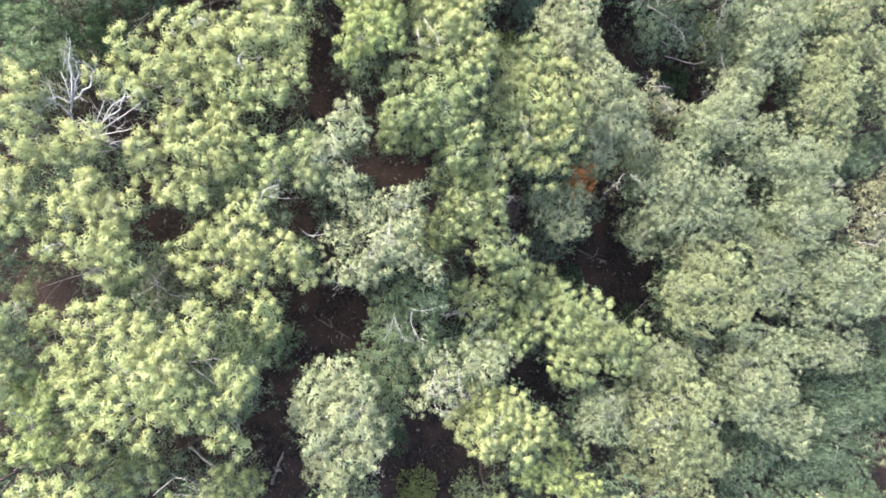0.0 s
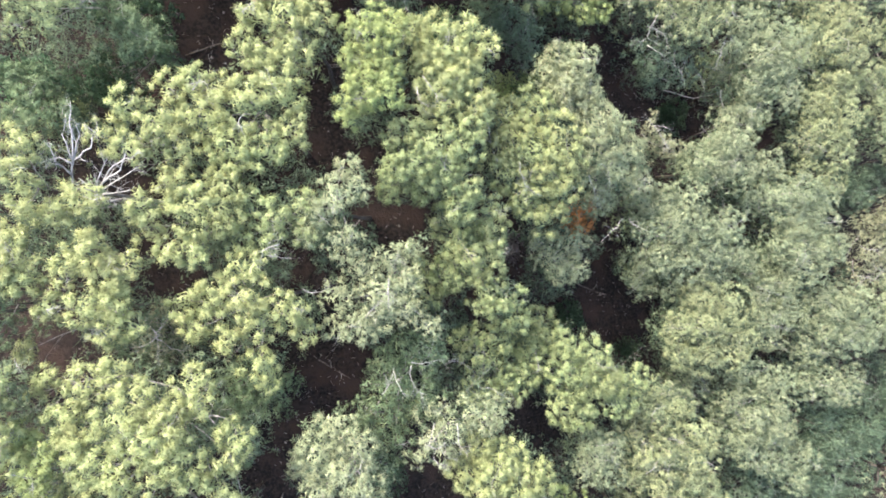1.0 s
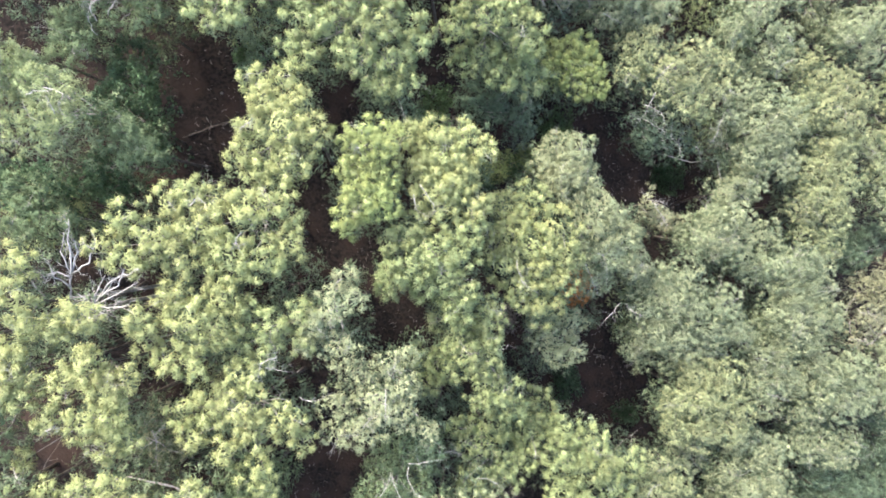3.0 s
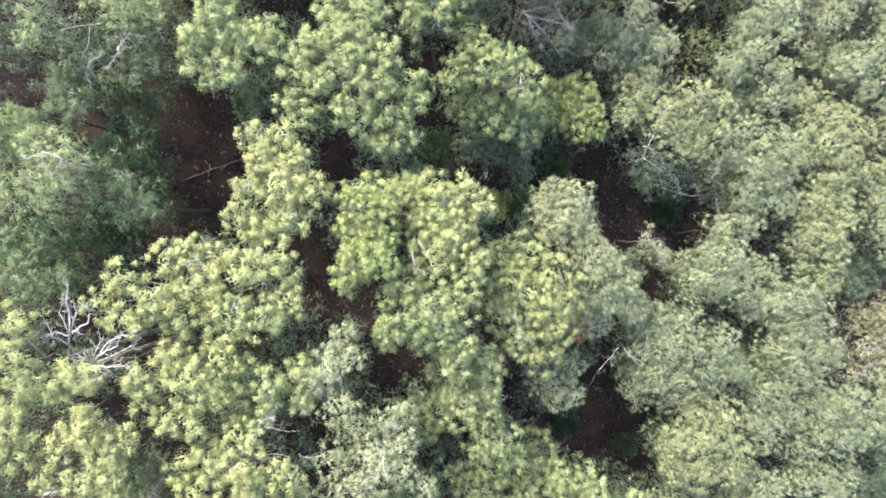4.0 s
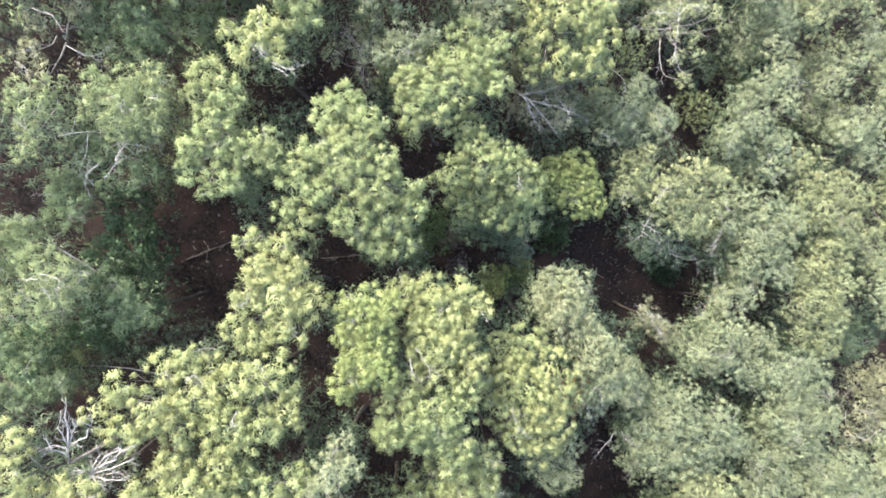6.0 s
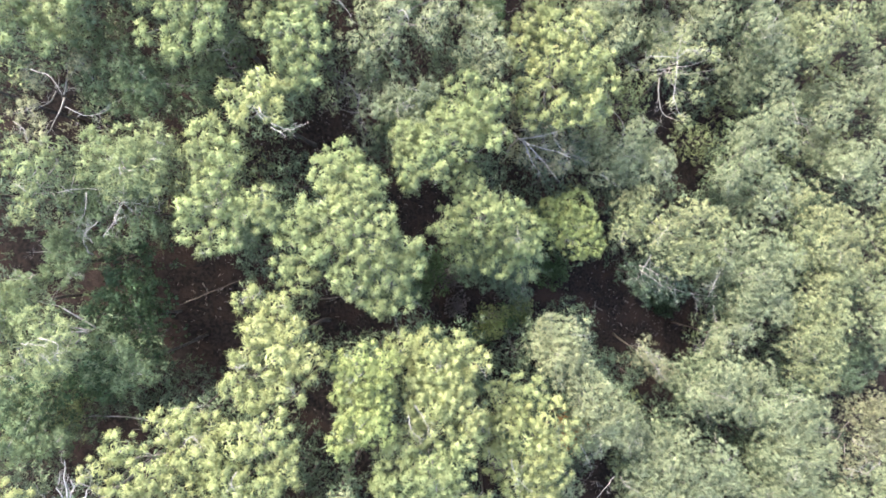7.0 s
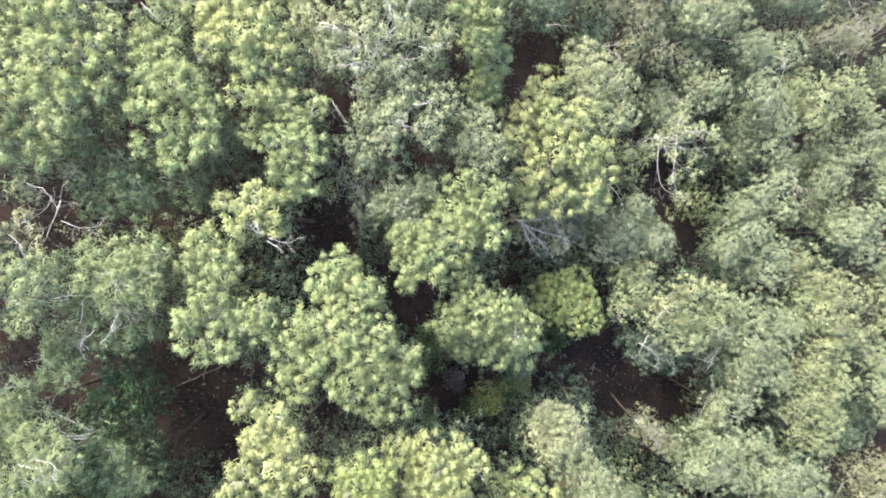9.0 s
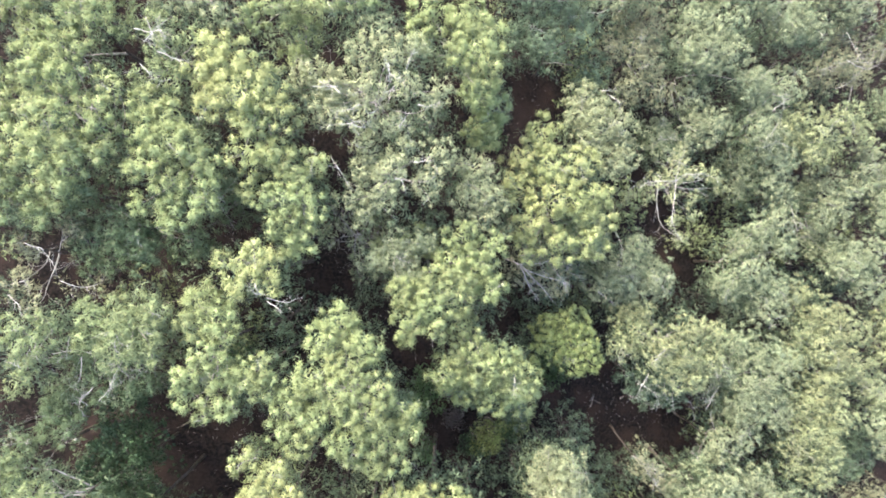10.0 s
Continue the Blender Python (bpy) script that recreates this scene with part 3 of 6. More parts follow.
pine(-0.33, 5.53, "g", 1.00, [(0.05, 0.31, 9.44, 0.83), (-0.76, 0.99, 9.26, 0.74), (-1.38, 0.62, 9.22, 0.54), (1.06, 0.17, 9.27, 0.74), (-0.56, -0.25, 9.27, 0.84), (0.45, -0.64, 9.21, 0.84), (-1.39, -0.58, 9.02, 0.75), (-0.19, -1.15, 7.78, 0.80), (1.28, -1.17, 8.98, 0.65), (-1.75, -1.08, 7.48, 0.70), (1.08, -1.95, 8.70, 0.66), (1.48, 1.05, 9.11, 0.65)])
pine(1.18, 1.37, "g", 0.90, [(0.06, 0.20, 7.86, 1.04), (-1.04, 1.83, 7.38, 0.84), (-0.38, 0.88, 7.75, 0.93), (0.31, 1.57, 7.74, 0.61), (0.76, -1.13, 7.52, 0.94), (1.47, -1.58, 7.23, 0.85), (-0.80, -0.40, 6.34, 1.00), (0.97, 0.44, 7.77, 0.82), (2.00, -2.29, 6.91, 0.51), (-1.76, -1.35, 5.91, 0.78), (-2.25, -0.38, 5.91, 0.78)])
pine(1.99, 3.23, "y", 1.00, [(-0.01, 0.28, 8.73, 0.59), (0.11, -0.25, 8.69, 0.48), (-0.09, -0.89, 8.51, 0.48)])
pine(3.69, 5.85, "y", 1.00, [(-0.01, 0.17, 8.87, 1.04), (-1.05, 1.67, 8.45, 0.84), (0.07, 1.88, 8.50, 0.84), (-0.65, 0.43, 8.73, 1.05), (0.93, 0.68, 8.62, 1.05), (1.41, -0.18, 8.61, 0.83), (0.48, -0.67, 8.72, 0.94), (-1.08, -0.64, 8.65, 0.83), (1.22, -1.28, 8.49, 0.73), (-0.37, -1.73, 8.41, 0.84), (0.61, -2.36, 8.07, 0.85), (-1.52, 0.05, 8.65, 0.72)], bare=[(-1.93, 1.58, 8.50, -1.53, -0.42, 9.10), (-0.63, -0.42, 9.11, 0.30, -1.75, 8.97)])
pine(6.89, 7.05, "p", 1.10, [(-0.31, 0.37, 8.61, 1.12), (-1.58, 2.33, 7.89, 1.04), (-0.47, 1.68, 8.34, 1.02), (0.45, 0.66, 8.50, 1.01), (1.31, -0.67, 8.16, 0.91), (0.23, -0.52, 8.37, 1.13), (0.85, -1.39, 8.08, 0.91), (1.79, -2.00, 7.60, 0.68), (0.22, -1.61, 6.78, 0.96), (0.64, -2.54, 6.21, 0.98)], bare=[(1.26, -3.66, 7.28, 0.16, -4.72, 7.53), (1.52, -3.66, 7.28, 2.21, -4.21, 7.53), (-0.13, -1.39, 8.58, 0.39, -2.77, 8.05), (-0.57, -1.83, 8.37, 0.09, -3.22, 7.77)])
pine(-2.17, 0.37, "p", 1.00, [(-0.04, 0.04, 9.37, 0.80), (0.89, 1.65, 8.98, 0.53), (0.32, 1.23, 9.17, 0.62), (-0.67, 1.03, 9.14, 0.72), (-1.47, -0.15, 9.05, 0.72), (0.91, 0.44, 9.24, 0.62), (0.14, -0.54, 9.31, 0.71), (0.91, -0.54, 9.22, 0.62), (1.69, -1.15, 8.87, 0.53), (-0.68, -1.14, 9.09, 0.72), (-1.52, -1.35, 8.85, 0.63)], bare=[(0.32, 0.64, 9.53, 0.34, -0.35, 9.81), (-0.48, -0.74, 9.47, 0.16, -0.15, 9.87)])
pine(-1.81, -3.44, "d", 0.70, [(0.04, 0.08, 7.86, 0.77), (0.44, 1.52, 7.40, 0.90), (-0.40, 0.90, 7.65, 0.78), (1.29, 1.30, 7.36, 0.79), (-1.05, 0.25, 7.66, 0.68), (-0.41, -0.81, 7.57, 0.89), (-1.31, -1.32, 7.27, 0.80), (-0.03, -2.23, 7.09, 0.80), (1.09, -0.39, 7.58, 0.79)], bare=[(-0.41, 0.04, 8.05, 0.03, 1.12, 8.15), (0.01, 0.88, 7.97, 0.46, 0.08, 8.31), (0.65, 1.19, 7.83, 1.94, 1.28, 7.66), (0.65, 1.09, 7.86, 1.30, 0.05, 8.08)])
pine(0.41, -4.90, "p", 0.80, [(-0.07, 0.06, 8.75, 0.67), (-0.71, 0.66, 8.56, 0.68), (-0.71, -0.40, 8.58, 0.68), (-1.36, -1.14, 8.36, 0.47), (-0.28, -1.07, 8.59, 0.47), (1.22, 0.20, 8.36, 0.79), (1.67, 0.59, 8.22, 0.69), (0.79, 0.65, 8.51, 0.68)], bare=[(-0.92, -0.46, 8.74, -0.28, -0.14, 9.17), (-0.71, -0.90, 8.70, -0.07, -1.16, 8.92), (-0.71, 0.42, 8.82, -1.03, -0.40, 8.98), (0.15, 0.43, 8.89, 0.57, -0.60, 9.02)])
pine(-3.59, -6.07, "p", 1.10, [(0.08, 0.36, 9.15, 0.89), (-0.19, 1.81, 8.81, 0.81), (-0.73, 0.88, 8.93, 0.90), (0.62, 1.08, 9.00, 0.80), (0.81, -0.28, 8.98, 0.80), (0.97, -1.16, 8.74, 0.71), (-0.75, -0.50, 8.96, 0.71), (0.38, -1.35, 8.75, 0.71), (-1.97, -0.01, 7.39, 0.56), (-1.24, -2.31, 6.83, 0.68), (-0.28, -2.09, 8.51, 0.53), (1.36, -0.76, 8.93, 0.42)], label="single pale pine crown standing between two dark gaps")
pine(2.08, -7.18, "y", 1.10, [(0.02, 0.18, 8.50, 0.92), (-0.62, 1.20, 8.27, 0.82), (0.48, 0.79, 8.34, 0.92), (-1.06, 0.10, 8.25, 0.93), (1.39, 0.07, 8.21, 0.82), (1.88, -0.22, 8.12, 0.60), (-1.50, -0.89, 8.14, 0.60), (-1.38, -1.65, 8.10, 0.29), (-0.40, -0.54, 8.38, 0.81), (0.95, -0.82, 8.28, 0.71)], label="compact yellow-green pine crown above open brown ground")
pine(5.89, -3.65, "g", 1.00, [(-0.18, 0.04, 7.87, 1.02), (-1.77, 1.19, 7.27, 1.05), (-1.28, 1.84, 5.87, 1.11), (-0.35, 1.22, 7.65, 0.91), (0.87, 0.73, 7.62, 0.91), (0.60, -0.47, 7.59, 1.15), (1.69, -0.29, 7.44, 0.80), (-2.26, -0.05, 7.28, 0.92), (-0.35, -1.23, 7.55, 1.03), (0.20, -1.77, 7.46, 0.80), (2.05, -1.35, 7.06, 0.81), (2.91, -0.39, 6.83, 0.69)])
pine(1.84, -2.89, "g", 0.70, [(-0.03, 0.06, 6.50, 1.12), (0.46, 1.00, 6.32, 1.01), (-0.25, -1.17, 6.32, 0.89), (0.97, -1.20, 6.18, 0.90), (-0.97, 0.99, 6.43, 0.65)], bare=[(-0.84, -1.22, 6.57, 0.20, 0.07, 7.17), (-1.69, -0.01, 6.51, -0.51, -0.17, 7.11), (-1.94, 0.10, 6.40, -1.22, 0.40, 6.92), (-0.25, -0.95, 6.73, 0.96, -1.43, 6.70)])
pine(4.96, -10.00, "l", 1.00, [(-0.22, 0.12, 7.63, 0.78), (-1.16, 0.28, 7.43, 0.78), (0.85, 0.25, 6.06, 0.83), (0.30, -0.70, 7.48, 0.66), (1.35, -0.57, 7.22, 0.67)])
pine(5.26, 1.59, "p", 0.90, [(-0.02, -0.04, 6.38, 0.95), (0.81, 0.75, 6.18, 0.83), (-0.74, 0.75, 6.21, 0.83), (0.26, -0.67, 6.32, 0.83), (1.07, -0.54, 6.31, 0.57), (-1.25, -0.02, 6.30, 0.57)])
pine(13.76, 6.61, "q", 1.00, [(0.06, -0.18, 7.80, 1.04), (0.42, 0.56, 7.70, 0.91), (1.42, 0.78, 7.41, 0.92), (-0.45, -0.43, 7.69, 1.05), (1.01, -0.55, 7.57, 1.05), (-0.94, 0.18, 6.39, 0.81), (-1.92, 0.89, 5.98, 0.68)])
pine(11.51, 2.87, "q", 1.00, [(-0.22, 0.34, 8.09, 1.12), (-1.60, 1.77, 7.48, 1.15), (-0.67, 1.17, 7.88, 1.13), (0.45, 1.45, 7.83, 1.00), (-1.44, 0.11, 7.93, 0.87), (0.99, -0.16, 7.76, 1.14), (2.75, 0.20, 7.01, 1.04), (-0.83, -1.22, 7.69, 1.01), (-1.07, -1.70, 6.11, 1.07), (0.29, -1.49, 7.59, 1.01), (1.79, -1.20, 7.27, 1.03), (3.67, -1.14, 6.40, 0.92), (-1.19, -2.55, 5.71, 0.95)])
pine(18.94, 4.77, "q", 1.00, [(-0.41, 0.07, 7.66, 1.28), (-1.03, 1.67, 7.25, 1.15), (1.04, 0.13, 7.36, 1.15), (-1.73, 0.12, 7.41, 1.15), (2.42, -0.07, 6.94, 0.71), (0.43, -1.09, 7.37, 1.15), (2.13, -1.31, 6.64, 1.18)])
pine(19.92, 1.85, "q", 1.00, [(-0.18, 0.01, 7.55, 1.31), (-1.25, 0.33, 7.37, 1.16), (-0.35, 0.95, 7.51, 1.01), (1.31, 0.03, 7.24, 1.17), (2.24, 0.37, 7.05, 0.71), (-0.78, -0.86, 6.06, 1.21), (0.27, -0.90, 7.41, 1.16)])
pine(22.08, 8.65, "h", 0.90, [(-0.28, 0.16, 7.56, 1.34), (0.43, 1.91, 6.91, 1.52), (1.36, 0.94, 7.20, 1.05), (-0.66, 1.53, 7.28, 1.20), (0.50, -0.42, 7.43, 1.19), (0.71, -1.30, 7.23, 1.04), (-1.34, -0.40, 7.44, 1.04), (0.41, -2.48, 6.74, 1.06), (-1.07, -1.89, 7.12, 0.89), (1.91, 3.28, 6.00, 1.09), (1.07, -3.04, 6.53, 0.59)])
pine(13.09, 11.53, "b", 0.40, [(-0.25, -0.04, 5.19, 1.14), (-1.63, 0.09, 4.83, 1.15), (0.12, 0.63, 5.03, 1.14), (2.76, -0.53, 3.99, 1.18)], bare=[(-1.75, 1.52, 4.98, -1.39, 0.02, 5.65), (0.49, -0.23, 5.51, 0.79, -1.14, 5.52), (2.66, 1.85, 4.21, 1.06, 0.05, 5.59), (2.04, -0.91, 4.84, 2.45, -1.78, 4.64), (-0.68, 1.04, 5.39, -0.56, -0.35, 5.84)])
pine(13.23, -2.04, "h", 1.10, [(-0.01, 0.15, 7.79, 1.30), (-0.26, 1.52, 7.50, 1.18), (1.18, 1.23, 7.42, 1.19), (-1.13, 0.13, 7.60, 1.18), (1.81, -0.45, 7.44, 0.91), (-1.85, -0.03, 7.70, 0.49), (-1.28, -1.29, 7.44, 0.91), (0.03, -1.27, 7.57, 1.04), (1.59, -1.31, 7.32, 0.92)], label="rounded pine crown with dense dry yellowish needle tufts")
pine(18.04, -2.12, "q", 0.90, [(-0.07, 0.00, 6.88, 1.00), (-0.31, 0.61, 6.75, 1.01), (0.05, -0.94, 6.75, 0.86), (0.63, 0.30, 6.89, 0.70)])
pine(22.68, -2.10, "q", 1.00, [(-0.03, 0.24, 7.47, 1.35), (-0.78, 1.18, 7.17, 1.37), (1.17, 0.86, 7.12, 1.37), (-0.49, -0.73, 7.30, 1.21), (0.93, -1.07, 7.11, 1.21), (2.75, -0.81, 6.50, 1.08), (-1.89, 0.21, 7.09, 1.06), (-1.39, -1.76, 6.82, 1.07)])
pine(25.86, 1.56, "k", 0.60, [(-0.07, -0.18, 6.70, 0.94), (0.45, 1.91, 6.02, 0.96), (0.40, 0.51, 6.53, 0.95), (-0.48, -1.52, 6.34, 0.95)], bare=[(-1.33, -1.18, 6.64, 0.11, -1.52, 6.98), (-0.93, 0.69, 6.78, 0.58, 0.67, 7.08), (-0.37, -1.52, 6.73, 0.22, -0.18, 7.27)])
pine(23.10, -5.96, "q", 0.90, [(-0.17, 0.06, 6.28, 1.41), (0.67, -0.65, 6.21, 1.09), (-1.31, 0.02, 6.10, 1.26), (1.49, 0.31, 6.18, 0.77)])
pine(17.06, -7.23, "q", 1.00, [(-0.50, 0.24, 7.72, 1.25), (-0.69, 2.46, 7.07, 1.13), (0.42, 1.89, 7.24, 1.12), (1.21, 2.13, 7.07, 0.83), (-1.50, 1.05, 7.48, 1.11), (0.94, -0.46, 7.37, 1.12), (-0.55, -1.35, 7.37, 1.12), (1.15, -2.51, 6.50, 1.15), (3.02, -2.37, 6.05, 1.02), (2.71, -3.62, 6.13, 0.86), (-1.17, -1.04, 7.42, 1.12), (0.91, 0.74, 7.57, 0.82)])
pine(11.02, -8.31, "h", 1.00, [(-0.18, 0.33, 7.66, 1.13), (-0.32, 3.08, 6.80, 0.90), (-1.50, 2.29, 7.09, 0.75), (-0.51, 2.08, 7.22, 1.02), (0.65, 2.32, 7.05, 1.03), (-1.61, 1.27, 7.32, 0.88), (1.40, 1.26, 7.27, 0.88), (-1.16, -0.01, 7.42, 1.14), (1.35, -0.07, 7.23, 1.15), (-0.24, -1.46, 7.14, 1.15), (1.51, -1.27, 6.96, 1.03), (-1.59, -0.93, 7.25, 0.88), (-1.60, -2.58, 6.49, 0.91), (0.66, -2.88, 6.28, 1.19), (2.85, -2.50, 5.97, 0.93), (-0.29, -3.64, 5.97, 0.93), (1.70, -3.92, 5.89, 1.07), (2.04, 0.66, 7.23, 0.62)], bare=[(-1.34, -0.36, 7.80, -0.95, 0.45, 8.22), (-0.30, -0.59, 7.93, -0.21, 0.36, 8.38), (1.43, 0.15, 7.70, 1.99, -0.27, 7.66), (-0.95, 2.29, 7.48, -0.41, 2.85, 7.52), (-0.30, 1.30, 7.92, 0.42, 1.23, 8.14)])
pine(7.24, -7.66, "q", 1.00, [(-0.06, 0.02, 7.16, 0.95), (-0.15, 0.63, 7.11, 0.83), (0.38, -0.68, 7.06, 0.83), (-0.53, -0.54, 7.08, 0.83), (0.64, 0.48, 7.12, 0.70)])
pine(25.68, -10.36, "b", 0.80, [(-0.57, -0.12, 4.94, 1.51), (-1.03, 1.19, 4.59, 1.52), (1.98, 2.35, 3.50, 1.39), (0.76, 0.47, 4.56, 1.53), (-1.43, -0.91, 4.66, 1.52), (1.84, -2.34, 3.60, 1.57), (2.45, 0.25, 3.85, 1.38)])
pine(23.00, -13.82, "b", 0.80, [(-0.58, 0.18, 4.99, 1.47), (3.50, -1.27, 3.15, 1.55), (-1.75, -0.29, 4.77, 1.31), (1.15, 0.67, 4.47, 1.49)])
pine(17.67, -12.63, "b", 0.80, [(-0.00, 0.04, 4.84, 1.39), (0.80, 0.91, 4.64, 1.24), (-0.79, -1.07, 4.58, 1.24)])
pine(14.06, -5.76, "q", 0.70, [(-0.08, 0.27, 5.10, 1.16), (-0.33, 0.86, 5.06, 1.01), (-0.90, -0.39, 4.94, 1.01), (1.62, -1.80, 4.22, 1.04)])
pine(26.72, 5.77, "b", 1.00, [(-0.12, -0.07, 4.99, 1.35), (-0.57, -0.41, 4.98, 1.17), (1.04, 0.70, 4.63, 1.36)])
pine(-12.46, 10.81, "m", 1.00, [(0.35, -0.02, 7.94, 0.74), (-0.52, 0.35, 7.73, 0.75), (-1.58, 0.75, 7.34, 0.68), (-1.55, -0.56, 7.44, 0.58), (-0.58, -0.74, 7.71, 0.66), (0.44, -0.65, 7.97, 0.48), (-1.89, -1.31, 7.18, 0.50), (-0.49, -1.30, 7.74, 0.39), (-1.74, 1.34, 7.18, 0.59)], bare=[(-0.64, -0.01, 7.98, 0.57, -0.03, 8.41), (0.02, 0.17, 8.13, 0.71, -0.38, 8.36), (0.34, -0.65, 8.08, 0.40, -0.21, 8.42)])
# Dark tint: the uphill trees' shade is put into this crown's colour
pine(-10.89, 9.67, "d", 1.00, [(0.00, 0.01, 6.73, 0.62), (-0.24, 0.40, 6.64, 0.62), (0.36, -0.19, 6.66, 0.62), (-0.73, 0.80, 6.53, 0.53), (-0.08, -0.69, 6.64, 0.53), (0.70, -0.39, 6.67, 0.43)])
pine(-11.98, 10.79, "v", 1.10, [(0.29, 0.33, 5.13, 0.81), (0.11, 2.30, 4.49, 0.90), (0.34, 1.19, 4.87, 0.94), (0.65, -0.08, 5.02, 0.82), (-1.02, -1.80, 4.23, 0.89), (-2.24, -2.06, 3.69, 0.78), (-0.98, -2.53, 3.97, 0.69), (-0.61, 0.56, 4.95, 0.78), (0.87, -0.93, 4.89, 0.61)])
pine(-13.59, 13.57, "d", 1.00, [(0.10, 0.01, 5.62, 0.85), (-0.48, 0.13, 5.53, 0.82), (0.58, -0.37, 5.57, 0.74), (0.22, 0.64, 5.58, 0.70), (-0.89, -0.45, 5.45, 0.70)])
pine(-13.48, 16.34, "m", 0.75, [(-0.07, 0.02, 7.25, 0.67), (-0.30, -1.19, 7.00, 0.59), (0.01, -0.68, 7.21, 0.49), (-0.35, 0.62, 7.17, 0.58), (0.42, 0.24, 7.26, 0.49), (0.68, 0.86, 7.09, 0.49)])
pine(-10.41, 16.72, "m", 1.00, [(-0.02, -0.00, 7.72, 0.68), (-1.03, 0.57, 7.40, 0.79), (0.02, 0.50, 7.58, 0.78), (0.87, 0.76, 7.50, 0.60), (0.74, 0.15, 7.56, 0.69), (-1.24, -0.18, 7.48, 0.60), (0.38, -0.43, 7.66, 0.59), (0.86, -0.76, 7.55, 0.50), (-0.39, -0.61, 7.58, 0.69)])
pine(-11.66, 15.17, "d", 0.75, [(-0.05, 0.14, 6.07, 0.69), (-1.53, 0.66, 5.64, 0.71), (-0.53, 0.57, 5.94, 0.70), (0.82, 0.81, 5.87, 0.60), (-0.78, -0.42, 5.87, 0.70), (0.84, -0.21, 5.91, 0.60), (1.34, -0.57, 5.80, 0.42), (-0.26, -1.20, 5.87, 0.44), (0.57, -1.00, 5.80, 0.60)], bare=[(-1.94, 0.64, 5.72, -0.02, 0.42, 6.50), (-0.64, 0.63, 6.14, -0.95, -0.43, 6.31), (-0.20, -0.41, 6.19, -0.55, -0.84, 6.30), (0.47, -0.49, 6.13, 0.89, 0.58, 6.32), (0.77, 0.43, 6.11, 0.49, -0.64, 6.34), (-0.56, -1.17, 5.94, -0.06, -0.46, 6.44), (1.47, 0.71, 5.86, 1.92, -0.14, 5.95), (-0.09, -0.98, 6.04, 0.80, -0.24, 6.35), (0.72, 1.07, 6.01, 0.81, 0.16, 6.37), (0.69, 0.26, 6.15, 1.92, 0.06, 5.96), (-1.23, 1.29, 5.85, -1.00, 0.58, 6.31), (-2.75, 0.70, 5.30, -1.18, 0.63, 6.25), (-0.63, -1.60, 5.78, -0.43, -0.65, 6.37), (0.95, -0.07, 6.07, 0.76, 0.26, 6.38)], label="thinning pine with many pale bare twigs in its crown")
pine(-7.66, 15.77, "g", 1.00, [(0.06, 0.17, 8.26, 0.69), (-0.34, 1.88, 7.71, 0.80), (0.32, 1.42, 7.95, 0.70), (0.56, 0.80, 8.20, 0.50), (-0.65, 1.23, 8.05, 0.51), (-0.61, -0.53, 8.10, 0.60), (0.39, -0.36, 8.19, 0.60), (-0.92, -1.23, 7.88, 0.51), (0.23, -1.61, 7.80, 0.61), (-0.23, -1.97, 7.73, 0.42), (0.59, -1.69, 7.89, 0.32)])
pine(-6.20, 15.16, "g", 1.00, [(0.01, 0.00, 8.51, 0.51), (-0.20, 0.21, 8.46, 0.51), (0.37, 0.31, 8.43, 0.51), (0.37, -0.27, 8.43, 0.51), (-0.61, -0.25, 8.43, 0.41)])
pine(-3.02, 14.32, "g", 1.10, [(-0.05, 0.32, 9.56, 0.88), (-0.19, 2.68, 8.81, 0.82), (-0.73, 2.00, 9.14, 0.71), (0.65, 1.79, 9.22, 0.71), (-1.06, 0.76, 9.41, 0.70), (0.11, 1.13, 9.44, 0.79), (1.25, 0.39, 9.39, 0.61), (-1.69, 0.23, 9.27, 0.61), (-0.88, -0.58, 9.37, 0.70), (-1.92, -0.32, 9.12, 0.62), (0.86, -0.57, 9.30, 0.80), (2.00, -0.31, 9.04, 0.62), (2.18, -1.05, 8.78, 0.63), (-1.58, -1.47, 8.93, 0.62), (0.05, -1.51, 9.13, 0.71), (1.39, -1.66, 8.77, 0.82), (0.20, -2.06, 9.02, 0.43), (0.95, -2.63, 8.49, 0.64), (1.76, -2.22, 8.48, 0.64), (-2.22, -1.25, 8.81, 0.53)], label="large mid-green pine with distinct rounded tufts beside dark soil")
pine(-0.01, 17.36, "g", 1.00, [(-0.24, -0.12, 9.30, 0.75), (-1.07, 0.59, 9.04, 0.76), (-0.03, 0.78, 9.10, 0.76), (0.80, 0.39, 9.02, 0.76), (-0.65, -0.49, 9.19, 0.75), (0.17, -0.69, 9.21, 0.65), (-0.87, -1.06, 9.20, 0.45), (-0.72, -1.31, 7.77, 0.59), (1.01, 1.10, 8.85, 0.66), (1.89, 1.50, 8.39, 0.68), (2.32, 0.64, 8.45, 0.57)])
pine(2.03, 14.81, "g", 1.00, [(-0.14, 0.23, 9.00, 0.80), (-0.77, 1.65, 8.58, 0.81), (-0.35, 0.92, 8.91, 0.69), (-1.00, 0.50, 8.92, 0.58), (-1.43, -0.13, 8.72, 0.70), (0.75, 0.50, 8.85, 0.69), (1.20, -0.12, 8.64, 0.81), (-0.25, -0.79, 7.37, 0.97), (0.93, -0.99, 7.15, 0.98), (1.69, -0.73, 8.41, 0.71), (1.70, -1.63, 6.80, 0.77), (-0.94, -1.00, 7.41, 0.63), (0.47, -1.45, 7.21, 0.75)])
